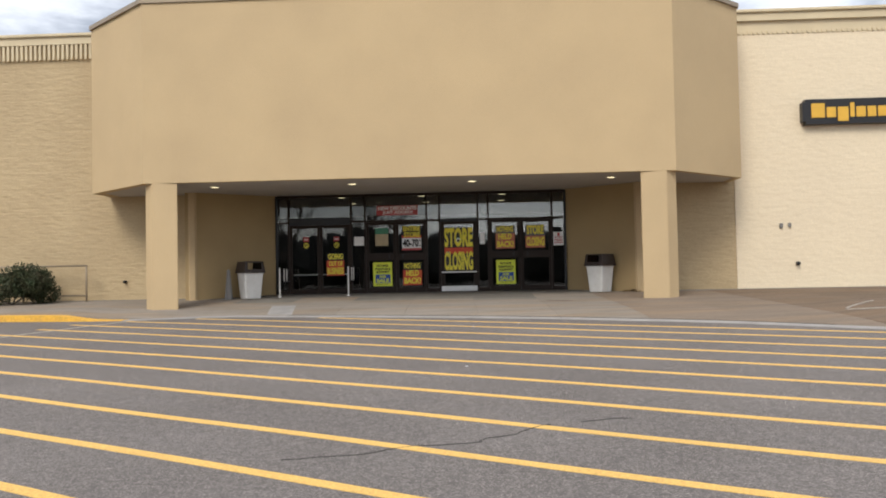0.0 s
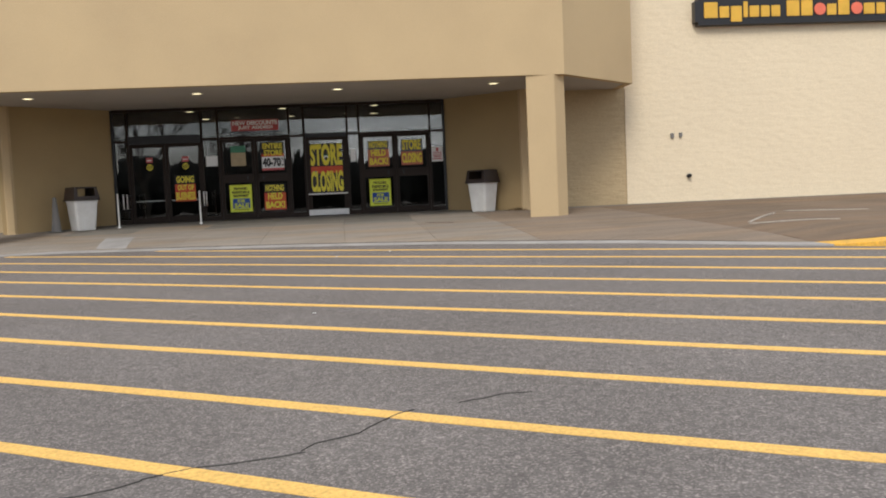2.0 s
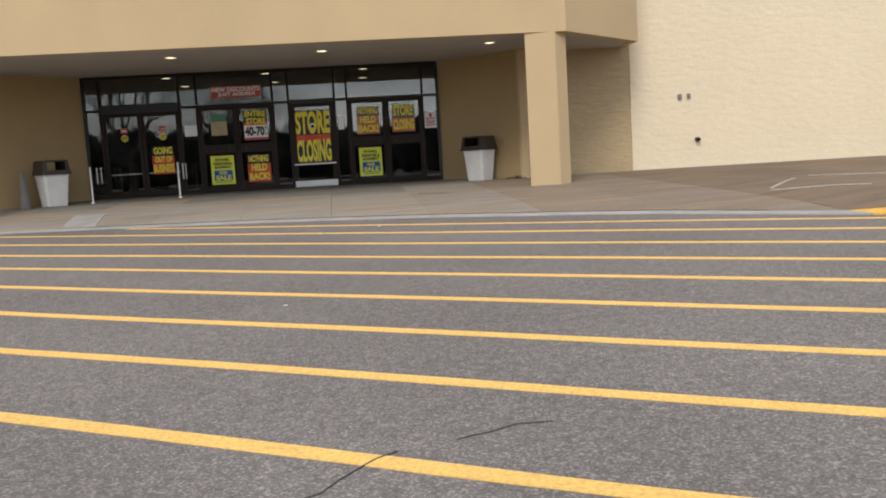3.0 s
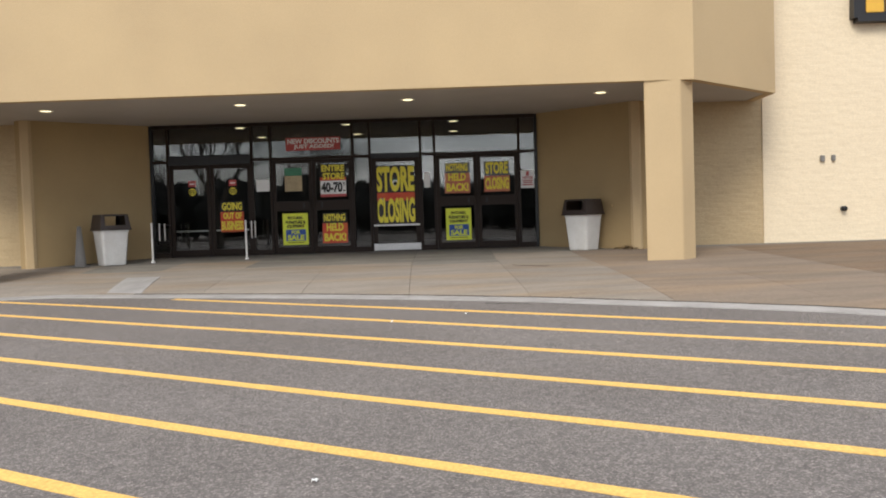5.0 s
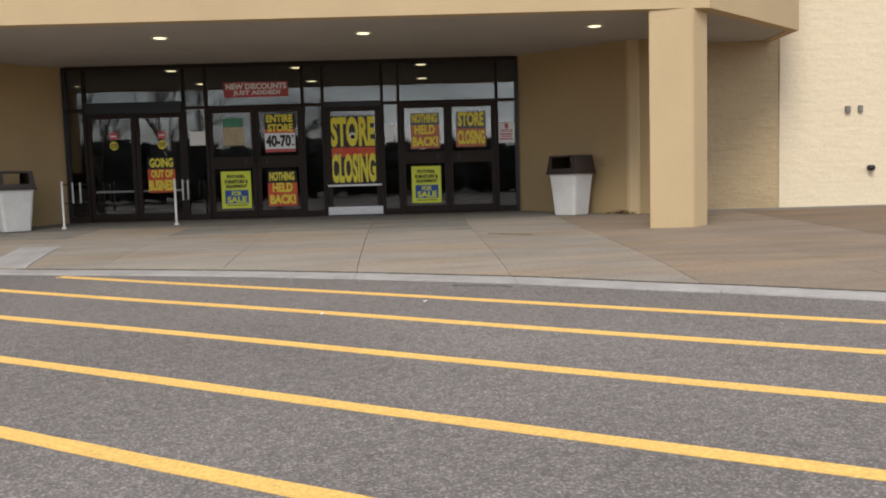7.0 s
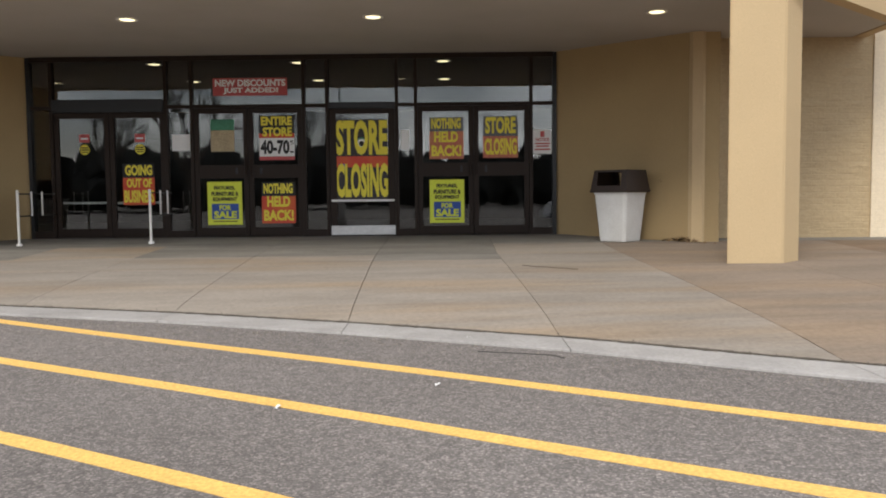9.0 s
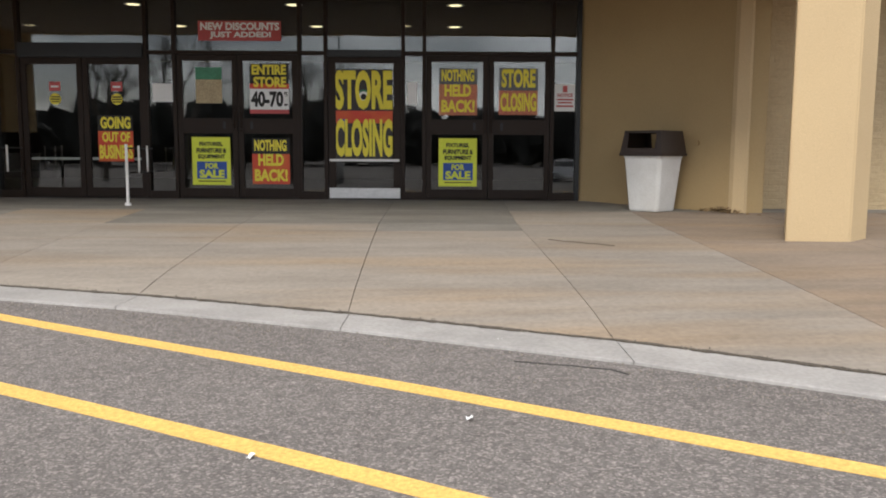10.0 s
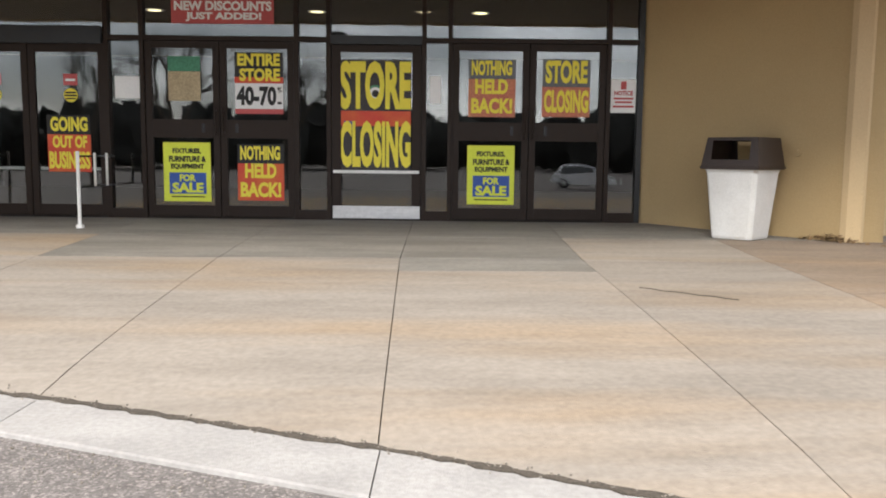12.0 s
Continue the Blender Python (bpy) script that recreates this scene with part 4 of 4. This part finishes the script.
def lamp_post(x, y):
    p = tagged(empty("car_park_lamp", (x, y, ground_z(x, y))), "tall dark car park lamp post", "lamp post")
    part(tube("base", (x, y, ground_z(x, y)), (x, y, 0.7), 0.3, KERB, None, None, 16), p)
    part(tube("pole", (x, y, 0.7), (x, y, 9.0), 0.09, BLACK, None, 0.06), p)
    part(box("lamp_head", x - 0.5, x + 0.5, y - 0.2, y + 0.2, 8.95, 9.15, BLACK, None, 0.03), p)
    return p


lamp_post(-6.2, -16)


def parked_car(x, y, turn):
    c = tagged(empty("parked_car"), "white parked estate car with dark windows", "car")
    side = [(-2.3, 0.35), (-2.32, 0.8), (-2.2, 1.0), (-1.9, 1.08), (-1.55, 1.58), (-0.9, 1.68), (0.4, 1.66), (1.15, 1.1), (2.05, 0.95), (2.3, 0.72), (2.3, 0.35)]
    bm = bmesh.new()
    rows = [[bm.verts.new((px, w * (0.80 if pz > 1.2 else 0.93), pz)) for px, pz in side] for w in (-1, 1)]
    bm.faces.new(rows[0])
    bm.faces.new(rows[1][::-1])
    for i in range(len(side)):
        j = (i + 1) % len(side)
        bm.faces.new((rows[0][i], rows[0][j], rows[1][j], rows[1][i]))
    bmesh.ops.bevel(bm, geom=bm.edges[:], offset=0.05, segments=2, affect="EDGES")
    mesh_object("body", bm, CAR_WHITE, c)
    for sy in (-1, 1):
        bm = bmesh.new()
        pts = [(-1.6, 1.12), (-1.4, 1.5), (0.35, 1.57), (0.95, 1.12)]
        a = [bm.verts.new((px, sy * (0.91 - (pz - 1.1) * 0.14), pz)) for px, pz in pts]
        b = [bm.verts.new((px, sy * (0.87 - (pz - 1.1) * 0.14), pz)) for px, pz in pts]
        bm.faces.new(a)
        bm.faces.new(b[::-1])
        for i in range(4):
            bm.faces.new((a[i], a[(i + 1) % 4], b[(i + 1) % 4], b[i]))
        mesh_object("side_window", bm, CAR_GLASS, c)
        for px in (-1.4, 1.42):
            w = tube("wheel", (px, sy * 0.72, 0.34), (px, sy * 0.95, 0.34), 0.34, RUBBER, c, None, 20)
            tube("rim", (px, sy * 0.951, 0.34), (px, sy * 0.965, 0.34), 0.2, ALUMINIUM, w, None, 14)
    c.matrix_basis = pose(x, y, ground_z(x, y), 0, 0, turn)
    return c


parked_car(10.6, -21.0, 8)

# far wooded skyline round the car park
bm = bmesh.new()
rnd = random.Random(21)
for i in range(520):
    a = radians(150 + 240 * i / 520 + rnd.uniform(-0.4, 0.4))
    r = rnd.uniform(85, 110)
    x, y, h, w = r * math.cos(a), r * math.sin(a), rnd.uniform(6.0, 8.8) * rnd.uniform(0.8, 1.1), rnd.uniform(1.3, 2.8)
    m = Matrix.Translation((x, y, h * 0.45)) @ Matrix.Diagonal((w, w, h * 0.55, 1))
    res = bmesh.ops.create_icosphere(bm, subdivisions=2, radius=1.0, matrix=m)["verts"]
    for v in res:
        v.co += Vector((rnd.uniform(-1, 1), rnd.uniform(-1, 1), rnd.uniform(-1, 1.6))) * 1.1
        v.co.z = max(GROUND - 0.1, v.co.z)
tagged(mesh_object("far_woods", bm, FAR_WOOD), "low dark far woods beyond the car park", "woods", kind="stuff")

# ---------------- concrete apron, slab by slab ----------------
def sheet(name, left, right, cols, lower, upper, rows, drop, skirt, material, parent):
    """A sheet on the apron between two joint lines x(y) and two plan lines y(x), with turned-down edges."""
    bm = bmesh.new()
    top = []
    for i in range(cols + 1):
        u = i / cols
        x0 = left(22) + (right(22) - left(22)) * u
        y1 = upper(x0)
        y0 = lower(x0)
        for _ in range(4):
            y0 = lower(left(y0) + (right(y0) - left(y0)) * u)
        line = []
        for j in range(rows + 1):
            y = y0 + (y1 - y0) * j / rows
            x = left(y) + (right(y) - left(y)) * u
            line.append(bm.verts.new((x, y, ramp_z(x, y) - drop)))
        top.append(line)
    for i in range(cols):
        for j in range(rows):
            bm.faces.new((top[i][j], top[i + 1][j], top[i + 1][j + 1], top[i][j + 1]))
    rim = [e for e in bm.edges if len(e.link_faces) == 1]
    ext = bmesh.ops.extrude_edge_only(bm, edges=rim)["geom"]
    for v in ext:
        if isinstance(v, bmesh.types.BMVert):
            v.co.z -= skirt
    return mesh_object(name, bm, material, parent)


pavement = sheet("pavement", lambda y: -40.0, lambda y: 30.0, 140, lambda x: kerb_y(x) + 0.03, lambda x: 27.45, 24, 0.11, 0.3, DIRT, None)
tagged(pavement, "stained concrete apron sloping up to the doors", "pavement", kind="structure")
GAP = 0.0035


def joint(i):
    """The i-th joint of the apron, counted from the one before the single door; the joints fan out to the kerb."""
    fan = 0.036 + 0.007 * max(-4, min(5, i))
    return lambda y: 0.51 + 1.75 * i + fan * (24.4 - min(y, 24.4))


CROSS = {-3: (23.25, 24.42), -2: (23.25, 24.42), -1: (24.44,), 0: (23.78, 24.44), 1: (24.36,), 2: (22.9, 24.36)}
for i in range(-12, 13):
    ja, jb = joint(i), joint(i + 1)
    mid = kerb_in((ja(21) + jb(21)) / 2)
    ys = [None] + [c for c in (20.4,) * (i > 3) + CROSS.get(i, (24.4,)) + (25.9,) if c > mid + 0.9] + [27.43]
    for y0, y1 in zip(ys, ys[1:]):
        if y0 is None:
            lower = lambda x: kerb_in(x) + 0.02 + 0.012 * math.sin(x * 9.0) + 0.008 * math.sin(x * 23.0 + 1)
        else:
            lower = lambda x, y0=y0: y0 + 0.011
        # slabs nearest the doors take the darker, greyer concrete
        darker = (y0 or 0) > 25 or ((y0 or 0) > 23.5 and i in (-1, 0, -2, -4))
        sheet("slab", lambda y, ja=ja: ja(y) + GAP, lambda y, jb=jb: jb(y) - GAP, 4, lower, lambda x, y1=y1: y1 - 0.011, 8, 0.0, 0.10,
              CONCRETE_DARK if darker else (CONCRETE_BROWN if i >= 4 else CONCRETE_WARM if i >= 2 else CONCRETE), pavement)
# wandering crack across one slab
strip("slab_crack", [(2.5 + 0.08 * k, 23.06 - 0.055 * k + 0.02 * math.sin(k * 2.3)) for k in range(9)], 0.010, ramp_z, DIRT, pavement, 1.2, 0.006)
# kerb stones
for i in range(-10, 11):
    a, b = [joint(n)(kerb_y(joint(n)(21)) + 0.2) for n in (i, i + 1)]
    painted = a > 7.5 or b < -7.6
    a, b = a + GAP, b - GAP
    xs = [a + (b - a) * j / 4 for j in range(5)]
    bm = bmesh.new()
    prof = []
    for x in xs:
        z = kerb_z(x)
        prof.append([bm.verts.new(c) for c in ((x, kerb_y(x), ground_z(x, kerb_y(x)) - 0.03), (x, kerb_y(x) + 0.01, z - 0.006), (x, kerb_y(x) + 0.025, z), (x, kerb_in(x) - 0.006, z + 0.001), (x, kerb_in(x) - 0.005, ground_z(x, kerb_y(x)) - 0.03))])
    for p, q in zip(prof, prof[1:]):
        for j in range(4):
            bm.faces.new((p[j], q[j], q[j + 1], p[j + 1]))
    bm.faces.new(prof[0])
    bm.faces.new(prof[-1])
    mesh_object("kerb_stone", bm, KERB_YELLOW if painted else KERB, pavement)
# dirt lying in the seam behind the kerb
seam = [(-4.2 + 0.05 * i, kerb_in(-4.2 + 0.05 * i) + 0.008 + 0.008 * math.sin(i * 1.7)) for i in range(230)]
strip("seam_dirt", seam, 0.04, lambda x, y: kerb_z(x) + 0.002, DIRT, pavement, 1.3, 0.008)
# pale ramp border
wedge = [(-4.78, 21.75), (-4.08, 21.52), (-4.4, 23.4), (-5.08, 23.42)]
bm = bmesh.new()
n = 8
lo = [[Vector(wedge[0]).lerp(Vector(wedge[3]), j / n), Vector(wedge[1]).lerp(Vector(wedge[2]), j / n)] for j in range(n + 1)]
vs = [[bm.verts.new((p.x, p.y, ramp_z(p.x, p.y) + 0.008)) for p in pair] for pair in lo]
for j in range(n):
    bm.faces.new((vs[j][0], vs[j][1], vs[j + 1][1], vs[j + 1][0]))
ext = bmesh.ops.extrude_face_region(bm, geom=bm.faces[:])["geom"]
for v in ext:
    if isinstance(v, bmesh.types.BMVert):
        v.co.z -= 0.03
mesh_object("ramp_border", bm, KERB, pavement)
# worn pale lines on the apron
for pts in ([(8.3, 18.2), (9.6, 17.4)], [(8.4, 18.4), (9.5, 19.6)], [(10.0, 20.1), (11.4, 19.4)]):
    bm = bmesh.new()
    (xa, ya), (xb, yb) = pts
    rowp = []
    for j in range(9):
        x, y = xa + (xb - xa) * j / 8, ya + (yb - ya) * j / 8
        rowp.append([bm.verts.new((x, y + d, ramp_z(x, y) + e)) for d, e in ((-0.05, -0.01), (-0.05, 0.012), (0.05, 0.012), (0.05, -0.01))])
    for p, q in zip(rowp, rowp[1:]):
        for j in range(3):
            bm.faces.new((p[j], q[j], q[j + 1], p[j + 1]))
    mesh_object("painted_line", bm, PALE_LINE, pavement)
